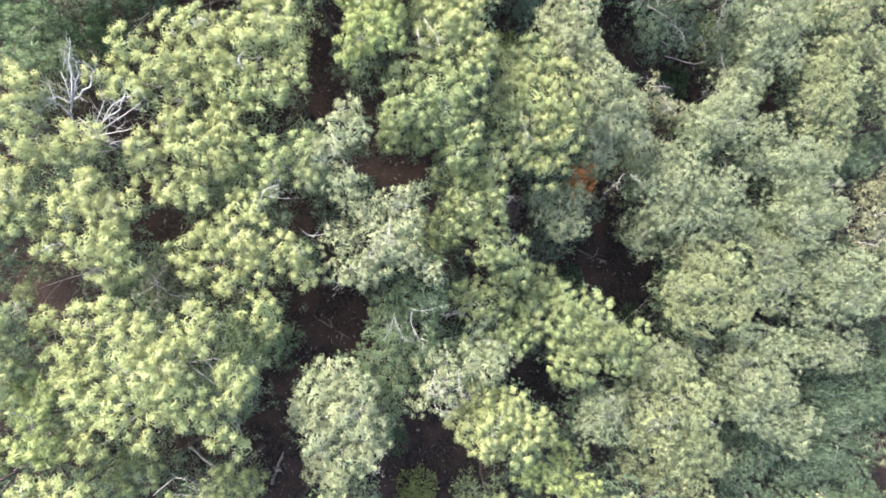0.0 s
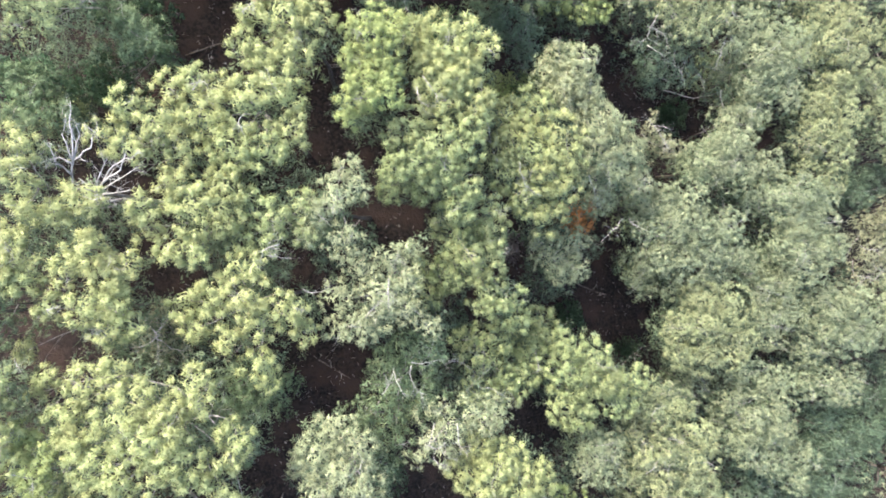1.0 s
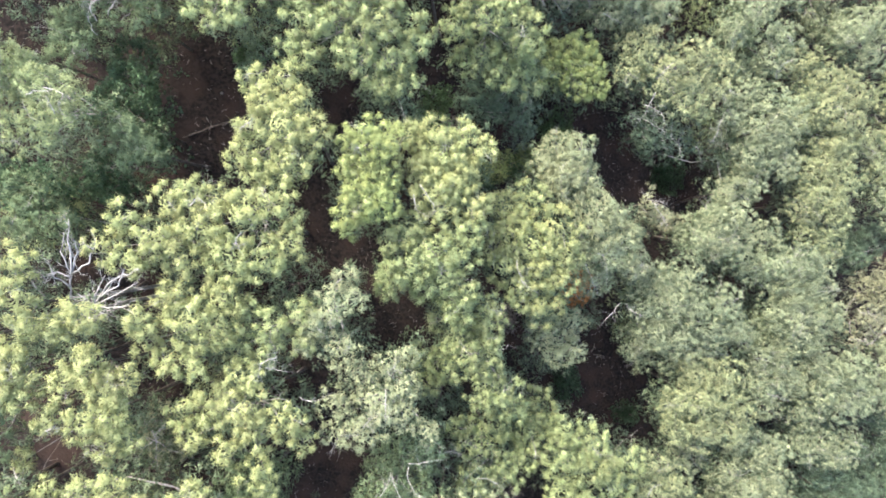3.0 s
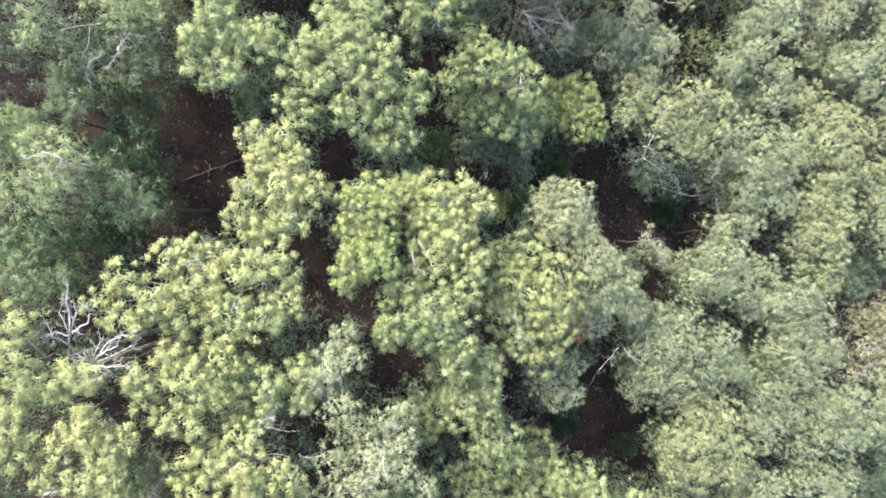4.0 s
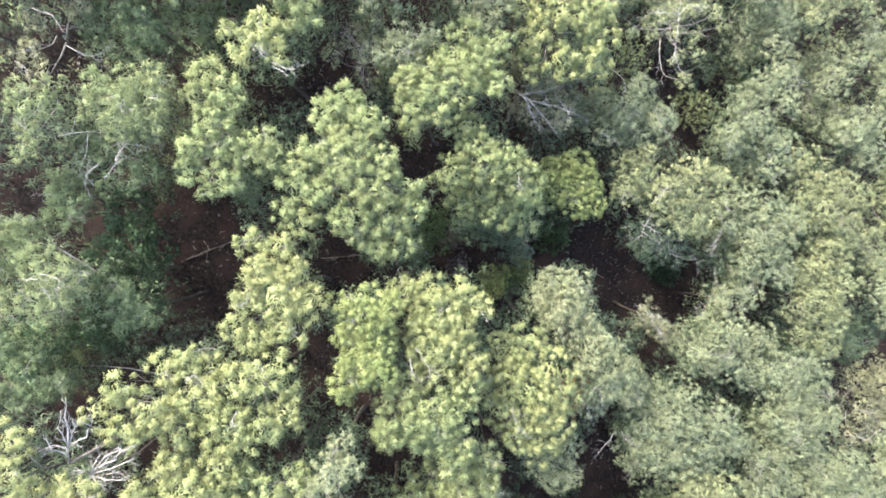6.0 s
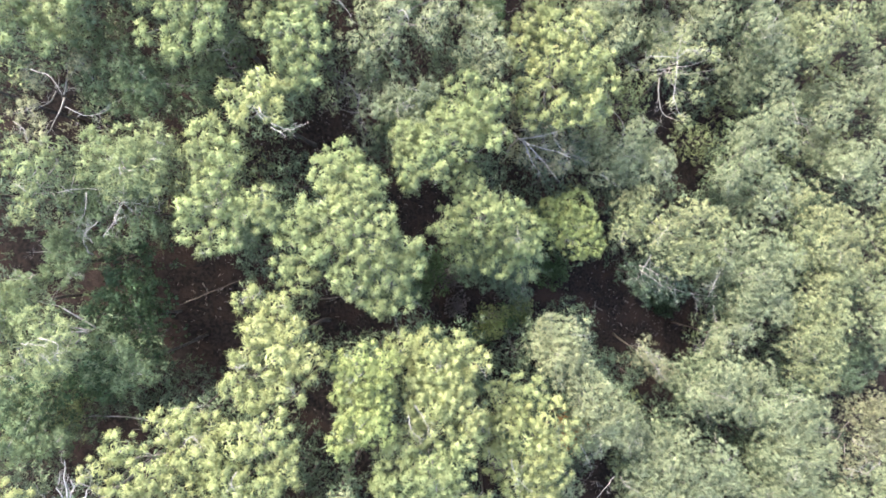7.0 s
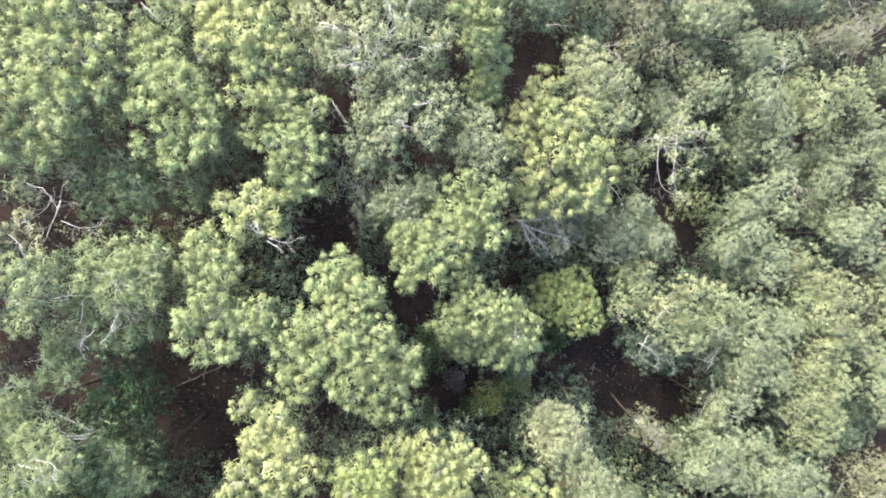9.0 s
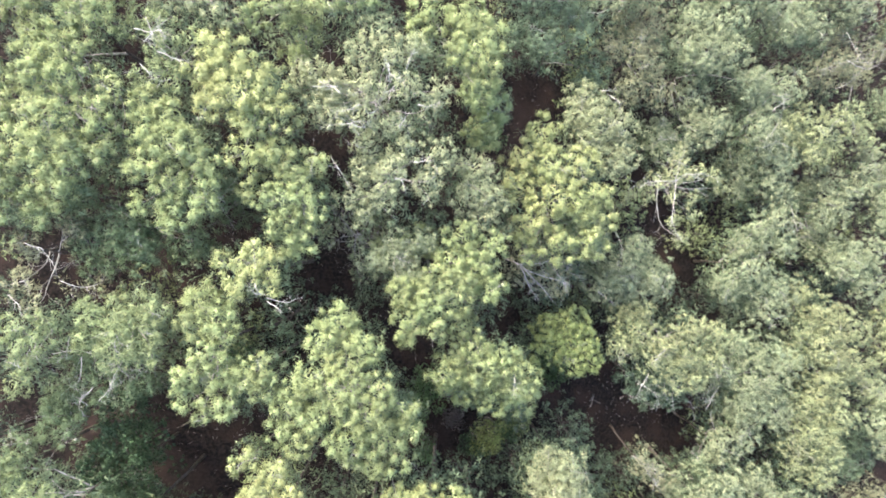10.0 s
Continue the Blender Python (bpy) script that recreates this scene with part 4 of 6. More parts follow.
pine(6.74, 14.89, "l", 1.00, [(-0.03, 0.14, 5.23, 1.03), (-0.00, 0.71, 5.12, 1.03), (0.85, -0.10, 5.18, 0.76), (0.31, -0.92, 5.04, 0.90), (1.21, -1.16, 5.01, 0.49), (-1.07, 0.74, 5.09, 0.76), (-1.07, -0.37, 5.03, 0.90)], label="low lime-green pine crown beside a patch of bare soil")
pine(2.57, 12.57, "b", 0.90, [(-0.33, 0.15, 4.58, 0.98), (-1.11, 0.43, 4.48, 0.85), (0.20, 0.16, 4.55, 0.85), (1.31, -0.34, 4.24, 0.73), (1.62, -1.12, 4.03, 0.61)])
pine(5.02, 19.06, "k", 0.60, [(0.06, -0.13, 5.78, 1.10), (-0.18, 0.43, 5.66, 1.10), (0.64, -1.09, 5.59, 0.98), (-0.94, -0.57, 5.67, 0.85), (1.19, 0.78, 5.55, 0.85), (-1.16, 1.39, 5.41, 0.73)], bare=[(-1.43, 0.05, 5.85, -0.13, -1.84, 6.01), (-1.17, 0.16, 5.93, 0.32, 0.25, 6.41), (0.37, -0.32, 6.18, 1.17, -1.09, 6.11), (-0.65, 0.80, 5.96, 0.60, -0.88, 6.29)])
pine(6.89, 20.23, "q", 1.00, [(-0.01, -0.10, 7.32, 0.82), (-0.36, 0.33, 7.29, 0.70), (0.39, 0.06, 7.31, 0.70)])
pine(9.33, 18.12, "q", 0.80, [(-0.09, -0.02, 6.18, 1.03), (-1.09, 0.92, 5.91, 0.91), (1.79, 0.43, 5.68, 0.92), (-0.86, -0.52, 5.98, 1.04), (0.85, -0.77, 5.97, 0.91), (2.14, -0.37, 5.68, 0.64), (-2.13, 0.45, 5.60, 0.92)], bare=[(-1.32, -0.71, 6.24, -0.56, -1.33, 6.50), (-0.59, 2.59, 5.66, -0.76, 0.27, 6.70)])
pine(11.59, 14.49, "h", 0.90, [(-0.03, 0.22, 7.65, 1.02), (-1.93, 1.76, 6.89, 0.91), (-1.51, 0.85, 7.21, 1.04), (-2.24, 0.07, 7.09, 0.77), (1.22, 0.83, 7.30, 1.03), (2.63, 0.67, 6.83, 0.77), (0.92, -0.55, 7.36, 1.03), (-0.49, -0.57, 7.46, 1.03), (0.44, -1.36, 7.27, 0.90), (1.42, -1.60, 7.03, 0.77), (2.31, -0.75, 6.92, 0.77), (-1.19, 1.70, 7.25, 0.76)], bare=[(-0.48, 0.26, 7.98, -1.28, -0.55, 7.93), (-1.15, -1.06, 7.59, -2.01, -2.68, 6.83), (2.27, -3.23, 6.26, 2.47, -1.84, 7.02), (-1.60, -1.58, 7.27, -0.44, -2.70, 7.20), (2.76, -0.42, 7.01, 3.27, -0.97, 6.84)])
pine(11.10, 12.40, "b", 0.50, [(-0.05, 0.05, 5.30, 0.90), (-0.60, 0.40, 5.10, 0.75), (0.60, -0.35, 5.15, 0.80), (0.10, -0.90, 4.95, 0.65)], bare=[(-0.50, 0.20, 5.40, 0.55, -0.60, 5.70)])
pine(17.33, 18.54, "q", 0.90, [(-0.33, -0.16, 7.64, 1.26), (-0.74, 1.13, 7.38, 1.13), (0.34, 1.84, 7.14, 0.99), (1.61, 2.35, 6.53, 1.01), (2.26, 3.49, 6.14, 0.71), (1.58, 0.95, 7.26, 0.69), (-1.37, -0.68, 7.45, 1.12), (1.19, -1.21, 7.27, 0.98), (-1.57, -1.23, 7.35, 0.98), (-0.10, -2.42, 5.65, 1.20), (0.76, -2.35, 6.88, 1.15)], bare=[(0.93, -3.43, 6.71, 1.53, -2.60, 7.25), (2.19, 3.23, 6.39, 1.89, 1.64, 7.39)])
pine(17.14, 12.15, "q", 1.00, [(-0.10, 0.03, 7.55, 1.26), (-0.69, 1.88, 7.04, 1.14), (0.78, 1.57, 7.12, 1.14), (0.93, -0.26, 7.38, 1.13), (-1.40, 0.65, 7.42, 0.83), (1.78, 0.98, 7.04, 0.99), (-0.24, -1.15, 7.26, 1.28), (1.60, -1.74, 6.87, 1.00), (-1.37, -0.17, 6.16, 0.87), (-0.25, -2.04, 5.74, 1.04)])
pine(22.70, 13.83, "h", 0.90, [(-0.39, 0.08, 7.59, 1.36), (-1.29, 2.83, 6.58, 1.24), (-0.40, 1.74, 7.21, 1.22), (-1.46, 0.76, 7.36, 1.21), (0.56, 1.42, 7.22, 1.22), (1.73, 0.82, 7.12, 0.90), (0.87, -0.83, 7.26, 1.21), (2.68, -1.72, 6.22, 1.09), (0.12, -2.10, 6.95, 1.23), (-1.69, -0.83, 7.33, 1.05), (3.58, -3.05, 6.02, 0.94)])
pine(23.29, 21.41, "q", 0.90, [(-0.28, -0.19, 6.90, 1.07), (0.09, 1.66, 6.35, 1.09), (0.55, 0.56, 6.73, 0.92), (-0.44, 1.45, 5.13, 1.14), (1.67, 1.46, 6.19, 0.77), (-0.20, -1.35, 5.21, 1.30), (0.57, -2.27, 6.17, 1.10)])
pine(24.83, 18.42, "q", 0.90, [(-0.01, -0.02, 7.62, 1.07), (-0.26, 0.49, 7.42, 1.23), (0.88, 0.87, 7.40, 0.91), (-1.12, -0.12, 7.44, 0.91), (0.55, -1.10, 7.32, 1.08)])
pine(-12.24, 23.79, "g", 1.10, [(0.22, -0.12, 8.39, 0.71), (-1.00, 3.20, 7.00, 0.50), (-1.09, 2.50, 7.36, 0.58), (-0.02, 2.43, 7.58, 0.57), (0.70, 2.44, 7.66, 0.39), (-0.65, 1.41, 7.93, 0.65), (0.49, 1.38, 8.03, 0.64), (-0.62, 0.27, 8.23, 0.63), (-0.10, -0.96, 8.19, 0.72), (-0.89, -0.77, 8.11, 0.64), (0.76, -0.96, 8.21, 0.64), (0.12, -2.15, 7.80, 0.65), (-0.77, -2.85, 7.33, 0.67), (-0.96, -2.32, 7.67, 0.48), (0.45, -1.64, 8.07, 0.56)])
pine(-10.75, 23.77, "g", 1.00, [(0.02, -0.17, 8.37, 0.56), (-0.23, 0.39, 8.25, 0.56), (0.10, -0.86, 8.23, 0.56), (0.09, 1.57, 7.97, 0.39), (0.39, 0.97, 8.18, 0.38), (-0.46, -0.86, 8.24, 0.47)])
pine(-8.57, 22.73, "g", 1.00, [(0.08, 0.36, 8.67, 0.74), (-0.88, 1.73, 8.25, 0.67), (-0.74, 0.76, 8.47, 0.75), (-0.02, 1.31, 8.51, 0.66), (0.58, 0.38, 8.62, 0.66), (1.04, -0.32, 8.43, 0.66), (0.73, -1.40, 8.16, 0.68), (0.98, -0.86, 8.36, 0.58), (-1.00, -0.32, 8.40, 0.67), (-0.08, -0.87, 8.41, 0.67), (-1.26, -1.58, 8.08, 0.40), (-0.08, -1.77, 8.09, 0.59), (-0.37, -2.14, 7.93, 0.50)])
pine(-6.22, 24.64, "y", 1.00, [(0.02, 0.12, 9.12, 0.84), (-0.88, 1.54, 8.70, 0.77), (-0.05, 1.09, 8.95, 0.76), (0.70, 0.34, 9.03, 0.76), (-1.43, 0.78, 8.83, 0.58), (0.31, -0.75, 9.02, 0.67), (1.20, -0.53, 8.93, 0.58), (0.91, -1.78, 8.61, 0.59), (-0.00, -1.79, 8.70, 0.59), (-0.99, -0.19, 8.98, 0.67)])
pine(-9.07, 26.36, "m", 0.70, [(0.14, -0.03, 8.08, 0.58), (-0.82, 1.25, 7.64, 0.59), (0.07, 0.77, 7.91, 0.58), (1.15, 0.24, 7.84, 0.59), (-0.12, -0.72, 7.93, 0.58), (-0.77, -0.87, 7.88, 0.40), (0.39, -1.07, 7.83, 0.59), (-1.18, 0.66, 7.73, 0.50)], bare=[(-0.59, 0.46, 8.06, 0.52, 0.34, 8.40), (-0.14, 0.04, 8.20, 0.83, 0.76, 8.26), (-0.40, -0.67, 8.07, 0.22, -1.27, 8.20), (0.23, -0.33, 8.20, 1.33, -0.69, 8.16), (-0.22, 0.84, 8.04, 0.10, -0.06, 8.49)])
pine(-10.99, 20.16, "d", 1.00, [(-0.20, 0.25, 6.56, 0.81), (-1.45, 1.25, 6.12, 0.83), (-1.16, -0.34, 6.29, 0.82), (0.31, -0.14, 6.43, 0.82), (0.60, -0.74, 6.30, 0.73), (-1.09, -1.15, 6.21, 0.63), (2.16, -0.34, 5.78, 0.75), (2.46, -0.76, 5.71, 0.45)])
pine(-4.87, 21.30, "g", 1.00, [(-0.07, 0.05, 9.03, 0.59), (-1.31, 0.46, 8.70, 0.60), (-0.67, 0.06, 8.91, 0.60), (0.28, 0.63, 8.89, 0.60), (0.65, 0.07, 8.93, 0.50), (-0.13, -0.89, 8.77, 0.70), (0.40, -1.27, 8.67, 0.61), (-0.02, -1.66, 8.65, 0.42), (0.82, -0.50, 8.84, 0.51), (0.05, 1.22, 8.75, 0.60), (0.79, 1.24, 8.70, 0.51)])
pine(-6.01, 18.89, "y", 1.00, [(0.12, 0.00, 8.76, 0.50), (-0.49, 0.19, 8.59, 0.60), (0.48, 0.00, 8.65, 0.60), (0.09, 0.57, 8.66, 0.50), (-1.14, 0.37, 8.54, 0.32), (0.64, -0.58, 8.66, 0.41), (-0.52, -0.58, 8.63, 0.41)], bare=[(0.39, -0.79, 8.71, -0.15, -1.26, 8.82), (0.39, -0.79, 8.71, 0.13, -0.37, 9.07), (0.57, -0.89, 8.67, 1.53, -0.98, 8.66), (0.56, -0.99, 8.64, 1.15, -1.37, 8.66), (0.23, -0.39, 8.82, 0.65, -0.76, 8.94)])
pine(-13.29, 18.93, "k", 0.60, [(0.06, -0.05, 6.87, 0.59), (-0.46, 0.70, 6.68, 0.60), (-0.64, -0.44, 6.71, 0.60), (0.92, 1.28, 6.50, 0.51), (-0.16, -1.22, 6.59, 0.60)], bare=[(-0.20, 0.89, 6.84, 1.09, -0.25, 7.06), (0.63, -0.26, 6.93, 1.10, -1.02, 6.94), (0.95, -0.36, 6.85, 2.32, -0.38, 6.56), (-0.85, -0.85, 6.76, -0.20, -1.61, 6.88)], label="brown dying pine with bare limbs over reddish soil")
pine(-2.12, 25.29, "p", 1.00, [(-0.01, -0.11, 9.72, 0.69), (0.30, 2.04, 9.08, 0.62), (-0.24, 1.13, 9.41, 0.70), (0.72, 1.16, 9.34, 0.71), (1.48, 1.46, 9.08, 0.62), (-2.07, 0.46, 9.04, 0.72), (-1.21, -0.03, 9.43, 0.70), (-2.52, 0.33, 8.99, 0.43), (1.31, -0.01, 9.44, 0.61), (2.47, -0.07, 8.97, 0.53), (2.08, -0.70, 9.19, 0.42), (-0.03, -1.01, 9.52, 0.70), (-1.85, -0.74, 9.24, 0.52), (0.91, -1.35, 9.41, 0.52), (-1.23, -0.97, 9.38, 0.61)], bare=[(0.72, 0.58, 9.73, 1.31, -0.04, 9.88), (0.92, -0.20, 9.75, 0.74, -0.83, 9.97), (1.30, 0.43, 9.60, 1.59, 1.11, 9.60), (-1.66, 0.06, 9.50, -0.79, -0.56, 10.01), (-1.03, -0.20, 9.72, -1.93, -0.18, 9.64), (-0.24, -0.80, 9.81, -1.01, -1.01, 9.87), (1.68, -0.71, 9.44, 2.47, -0.58, 9.34), (1.09, -1.50, 9.45, 1.50, -0.97, 9.72), (-0.67, -1.52, 9.54, 0.16, -1.39, 9.89), (-0.08, -1.53, 9.59, -1.66, -1.52, 9.52), (0.73, -0.02, 9.80, 0.56, 0.49, 10.03)], label="pale pine with a web of bare white branches over its crown")
pine(-1.39, 22.29, "p", 0.90, [(-0.03, 0.11, 9.39, 0.72), (-0.85, 0.94, 9.11, 0.73), (0.55, 0.94, 9.22, 0.63), (1.75, 0.79, 8.88, 0.64), (-1.04, 0.14, 9.22, 0.63), (1.35, -0.24, 9.08, 0.63), (-1.49, -0.84, 9.01, 0.54), (-0.24, -0.66, 9.22, 0.73), (1.35, -0.84, 9.15, 0.33), (-1.09, -1.44, 9.00, 0.44)], bare=[(0.15, -0.26, 9.57, 0.56, -0.67, 9.68), (0.75, 0.35, 9.47, 1.55, 0.35, 9.46), (-2.16, 0.62, 8.95, -1.46, -0.45, 9.48)])
pine(1.61, 26.96, "g", 1.00, [(-0.00, 0.05, 9.07, 0.88), (-1.71, 1.84, 8.21, 0.92), (-0.19, 1.69, 8.60, 0.90), (0.43, 0.74, 8.90, 0.89), (-0.42, 0.07, 9.05, 0.78), (0.65, -0.33, 8.97, 0.78), (1.53, -0.24, 8.94, 0.36), (0.23, -1.13, 8.77, 0.89), (0.80, -1.62, 7.25, 0.85), (-1.92, 0.90, 8.58, 0.58), (0.60, -2.47, 6.88, 0.86)])
pine(5.27, 21.66, "y", 1.00, [(-0.07, 0.02, 8.70, 0.97), (-0.59, 2.73, 7.74, 0.89), (-1.36, 1.72, 8.08, 0.88), (-0.23, 1.45, 8.32, 0.99), (0.98, 1.47, 8.24, 0.87), (-1.63, 0.52, 8.37, 0.75), (0.92, -0.20, 8.47, 0.98), (1.73, -0.88, 8.21, 0.76), (-1.15, -1.13, 8.33, 0.87), (0.06, -1.84, 8.28, 0.76), (1.56, -1.84, 7.98, 0.77), (1.96, 0.07, 8.33, 0.52), (-1.30, -2.32, 8.07, 0.41)])
pine(7.66, 24.88, "p", 1.00, [(-0.02, -0.04, 7.73, 0.94), (-0.66, 1.58, 7.24, 0.95), (-0.23, 0.75, 7.56, 0.94), (0.79, 0.25, 7.55, 0.94), (1.12, -0.98, 7.41, 0.82), (-0.49, -0.52, 7.60, 0.94), (-0.96, 0.77, 7.50, 0.82), (0.62, -1.49, 7.37, 0.83)], bare=[(0.14, 1.61, 7.64, 0.51, 0.73, 8.15), (-0.10, 1.76, 7.59, 0.49, 1.84, 7.77)])
pine(5.59, 29.27, "b", 0.80, [(-0.45, -0.12, 6.59, 0.94), (-1.18, 0.46, 6.39, 0.95), (-0.44, -0.59, 6.51, 0.94), (0.36, 0.75, 6.38, 0.82), (1.51, 1.20, 5.80, 0.97), (1.17, 0.05, 6.28, 0.70), (2.20, -0.92, 4.24, 1.03)])
pine(10.16, 29.25, "k", 0.80, [(-0.01, 0.09, 6.72, 0.88), (-0.38, 1.94, 6.17, 0.90), (0.66, 1.31, 6.37, 0.90), (0.33, -0.66, 6.55, 0.89), (-0.37, -1.67, 6.20, 0.90), (1.11, -1.88, 6.05, 0.77), (-1.28, 0.20, 6.48, 0.76)])
pine(14.04, 28.97, "q", 1.00, [(-0.30, 0.32, 7.68, 1.19), (-0.62, 2.20, 7.11, 1.21), (0.82, 1.93, 7.16, 1.07), (-1.07, 0.66, 7.58, 1.05), (0.98, 0.43, 7.52, 0.92), (2.63, -0.72, 6.52, 1.10), (-0.31, -1.44, 5.92, 1.12), (0.73, -3.00, 6.27, 1.11), (-0.11, -3.27, 6.26, 0.96)])
pine(11.87, 22.46, "h", 1.10, [(-0.53, 0.49, 8.5, 0.5), (0.16, 0.5, 8.4, 0.4), (0.85, 0.67, 8.3, 0.4), (1.52, 0.52, 8.2, 0.4), (1.92, 0.0, 8.0, 0.32), (-1.22, 0.29, 8.4, 0.48), (-1.86, 0.0, 8.3, 0.42), (-2.53, -0.37, 8.2, 0.36), (-0.17, 1.14, 8.4, 0.42), (-0.03, 1.82, 8.2, 0.4), (-0.41, -0.45, 8.2, 0.4), (-0.17, -1.47, 7.9, 0.36), (0.28, -2.51, 7.6, 0.4), (0.56, -0.5, 8.1, 0.4), (0.7, -1.25, 7.9, 0.34), (-1.47, -0.49, 8.0, 0.32)], skirt=0, bare=[(-0.53, 0.22, 8.5, 1.51, 0.33, 8.5), (-0.53, 0.22, 8.5, -2.43, -0.36, 8.4), (-0.53, 0.22, 8.5, 0.1, -2.4, 7.9), (-0.53, 0.22, 8.5, -0.14, 1.84, 8.4)], label="thin pine with star-shaped pale limbs and sparse tufts")
pine(17.85, 25.69, "q", 1.00, [(-0.32, 0.33, 7.72, 1.12), (-0.32, 2.25, 7.14, 1.14), (1.56, 2.72, 6.61, 1.01), (0.11, -0.52, 7.51, 1.12), (-0.25, -1.20, 5.98, 1.19), (1.00, -1.34, 7.12, 0.99), (1.05, -2.50, 6.54, 1.01), (-0.24, -2.39, 5.39, 1.21)], bare=[(-0.17, 0.98, 8.05, 0.81, 1.77, 7.91), (0.11, 0.38, 8.11, -0.60, -0.26, 8.31), (0.01, 1.96, 7.73, -0.06, 0.32, 8.39)])
pine(22.07, 25.99, "h", 0.90, [(-0.09, -0.08, 7.58, 1.18), (-1.14, 0.77, 7.24, 1.20), (1.55, 0.82, 7.11, 1.05), (-0.53, -1.13, 7.40, 1.04), (2.46, -0.07, 6.86, 0.90), (-1.70, 0.16, 7.22, 1.04)])
pine(19.54, 31.81, "q", 1.00, [(-0.13, -0.05, 7.62, 1.14), (0.21, 0.13, 7.55, 1.14), (-0.92, 0.48, 7.50, 1.00), (1.36, -0.35, 7.39, 0.85)])
pine(24.41, 30.56, "k", 0.70, [(-0.30, -0.21, 6.79, 0.92), (2.00, 0.74, 5.94, 0.95), (-1.41, -0.78, 6.48, 0.93), (0.97, -0.76, 6.44, 0.93), (0.21, 2.04, 6.03, 0.94)], bare=[(-1.87, -0.69, 6.70, -0.36, -0.24, 7.38), (-0.50, -0.15, 7.11, 2.59, 1.19, 6.12), (-0.86, -1.70, 6.72, -0.27, -0.86, 7.27), (-0.15, 1.69, 6.59, 0.41, -0.52, 7.24), (-0.17, -0.32, 7.12, 2.35, -0.28, 6.47)])
pine(26.03, 24.11, "q", 0.80, [(-0.12, -0.01, 7.13, 1.09), (0.05, 1.02, 6.99, 0.93), (0.43, -0.98, 6.87, 1.10)])
pine(12.14, 25.28, "q", 0.90, [(-0.04, 0.02, 5.18, 0.97), (-0.16, 0.48, 5.10, 0.97), (0.32, -0.55, 5.13, 0.83)])
pine(-4.76, 27.38, "g", 0.90, [(0.01, -0.02, 7.53, 0.64), (0.17, 0.86, 7.33, 0.65), (-0.23, -0.78, 7.42, 0.55)])
pine(-11.67, 27.41, "g", 0.90, [(0.43, -0.06, 7.84, 0.56), (0.75, -0.13, 7.79, 0.57), (-0.20, -0.11, 7.72, 0.57), (-2.70, 0.54, 6.51, 0.70)])
pine(-5.40, 10.08, "y", 1.10, [(0.08, -0.02, 8.97, 0.78), (-0.06, 1.73, 8.63, 0.51), (0.60, 0.75, 8.82, 0.69), (-0.57, 0.94, 8.75, 0.70), (1.07, -0.21, 8.85, 0.60), (-1.16, -0.02, 8.83, 0.51), (-1.43, -0.99, 8.56, 0.61), (0.19, -1.17, 8.75, 0.70), (-0.85, -1.57, 8.55, 0.61), (1.32, 0.75, 8.80, 0.41)], bare=[(-4.05, -2.10, 7.45, -2.39, -2.13, 8.20), (-1.22, -0.21, 8.93, -0.69, -0.02, 9.35)])
pine(-6.94, 11.94, "y", 0.90, [(0.08, -0.07, 7.62, 0.33), (-0.79, 0.15, 7.37, 0.44), (0.46, 0.14, 7.49, 0.43)])
pine(-2.50, 9.43, "l", 1.10, [(0.05, 0.05, 9.58, 0.70), (-0.06, 0.63, 9.52, 0.61), (-0.65, 0.24, 9.49, 0.61), (0.71, 0.24, 9.50, 0.61), (-0.67, -0.74, 9.44, 0.52), (0.32, -0.73, 9.46, 0.61)])
pine(0.09, 9.38, "y", 1.00, [(-0.13, -0.12, 9.46, 0.85), (-1.17, 0.69, 9.18, 0.76), (-0.13, 0.59, 9.32, 0.85), (0.90, 0.69, 9.24, 0.65), (-0.75, -0.54, 9.31, 0.85), (0.69, -0.54, 9.26, 0.86), (1.53, 0.07, 9.16, 0.56)])
pine(5.57, 9.26, "p", 1.00, [(0.06, -0.14, 8.28, 1.00), (-0.61, 0.82, 8.07, 0.89), (0.35, 0.82, 8.12, 0.89), (1.34, -0.39, 8.02, 0.90), (-0.39, -0.62, 8.21, 0.89), (-1.08, 0.34, 8.18, 0.65)])
pine(0.77, 19.17, "g", 0.90, [(0.01, 0.02, 8.64, 0.79), (0.45, 0.87, 8.42, 0.79), (1.10, 0.01, 8.44, 0.69), (1.78, 0.66, 8.20, 0.59), (1.55, -0.65, 8.34, 0.48), (0.67, -0.86, 8.50, 0.58), (-1.34, 0.64, 6.97, 0.74), (-2.54, 0.17, 6.47, 0.75), (-1.82, -0.99, 6.78, 0.63)])
pine(-14.02, 1.65, "y", 1.00, [(0.03, 0.01, 7.29, 0.57), (0.03, -0.62, 7.16, 0.58), (-0.15, 0.57, 7.22, 0.48)])
pine(-15.02, 13.29, "d", 1.00, [(-0.01, -0.03, 5.48, 0.77), (0.38, -0.61, 5.41, 0.65), (-0.33, 0.71, 5.36, 0.70)])
pine(-15.02, 8.01, "v", 0.90, [(0.00, -0.16, 5.30, 0.74), (0.52, 0.23, 5.22, 0.64), (-0.53, 0.43, 5.19, 0.64)])
pine(10.98, 8.35, "k", 0.70, [(-0.15, 0.01, 5.75, 0.94), (0.81, 0.28, 5.61, 0.80), (-0.94, 0.58, 5.69, 0.66), (0.86, -0.89, 5.49, 0.81)], bare=[(-1.15, 0.86, 5.80, -0.16, -0.28, 6.32), (-0.34, -0.59, 6.00, 1.80, -0.02, 5.80), (-0.07, -0.30, 6.07, 0.90, -1.49, 5.85)])
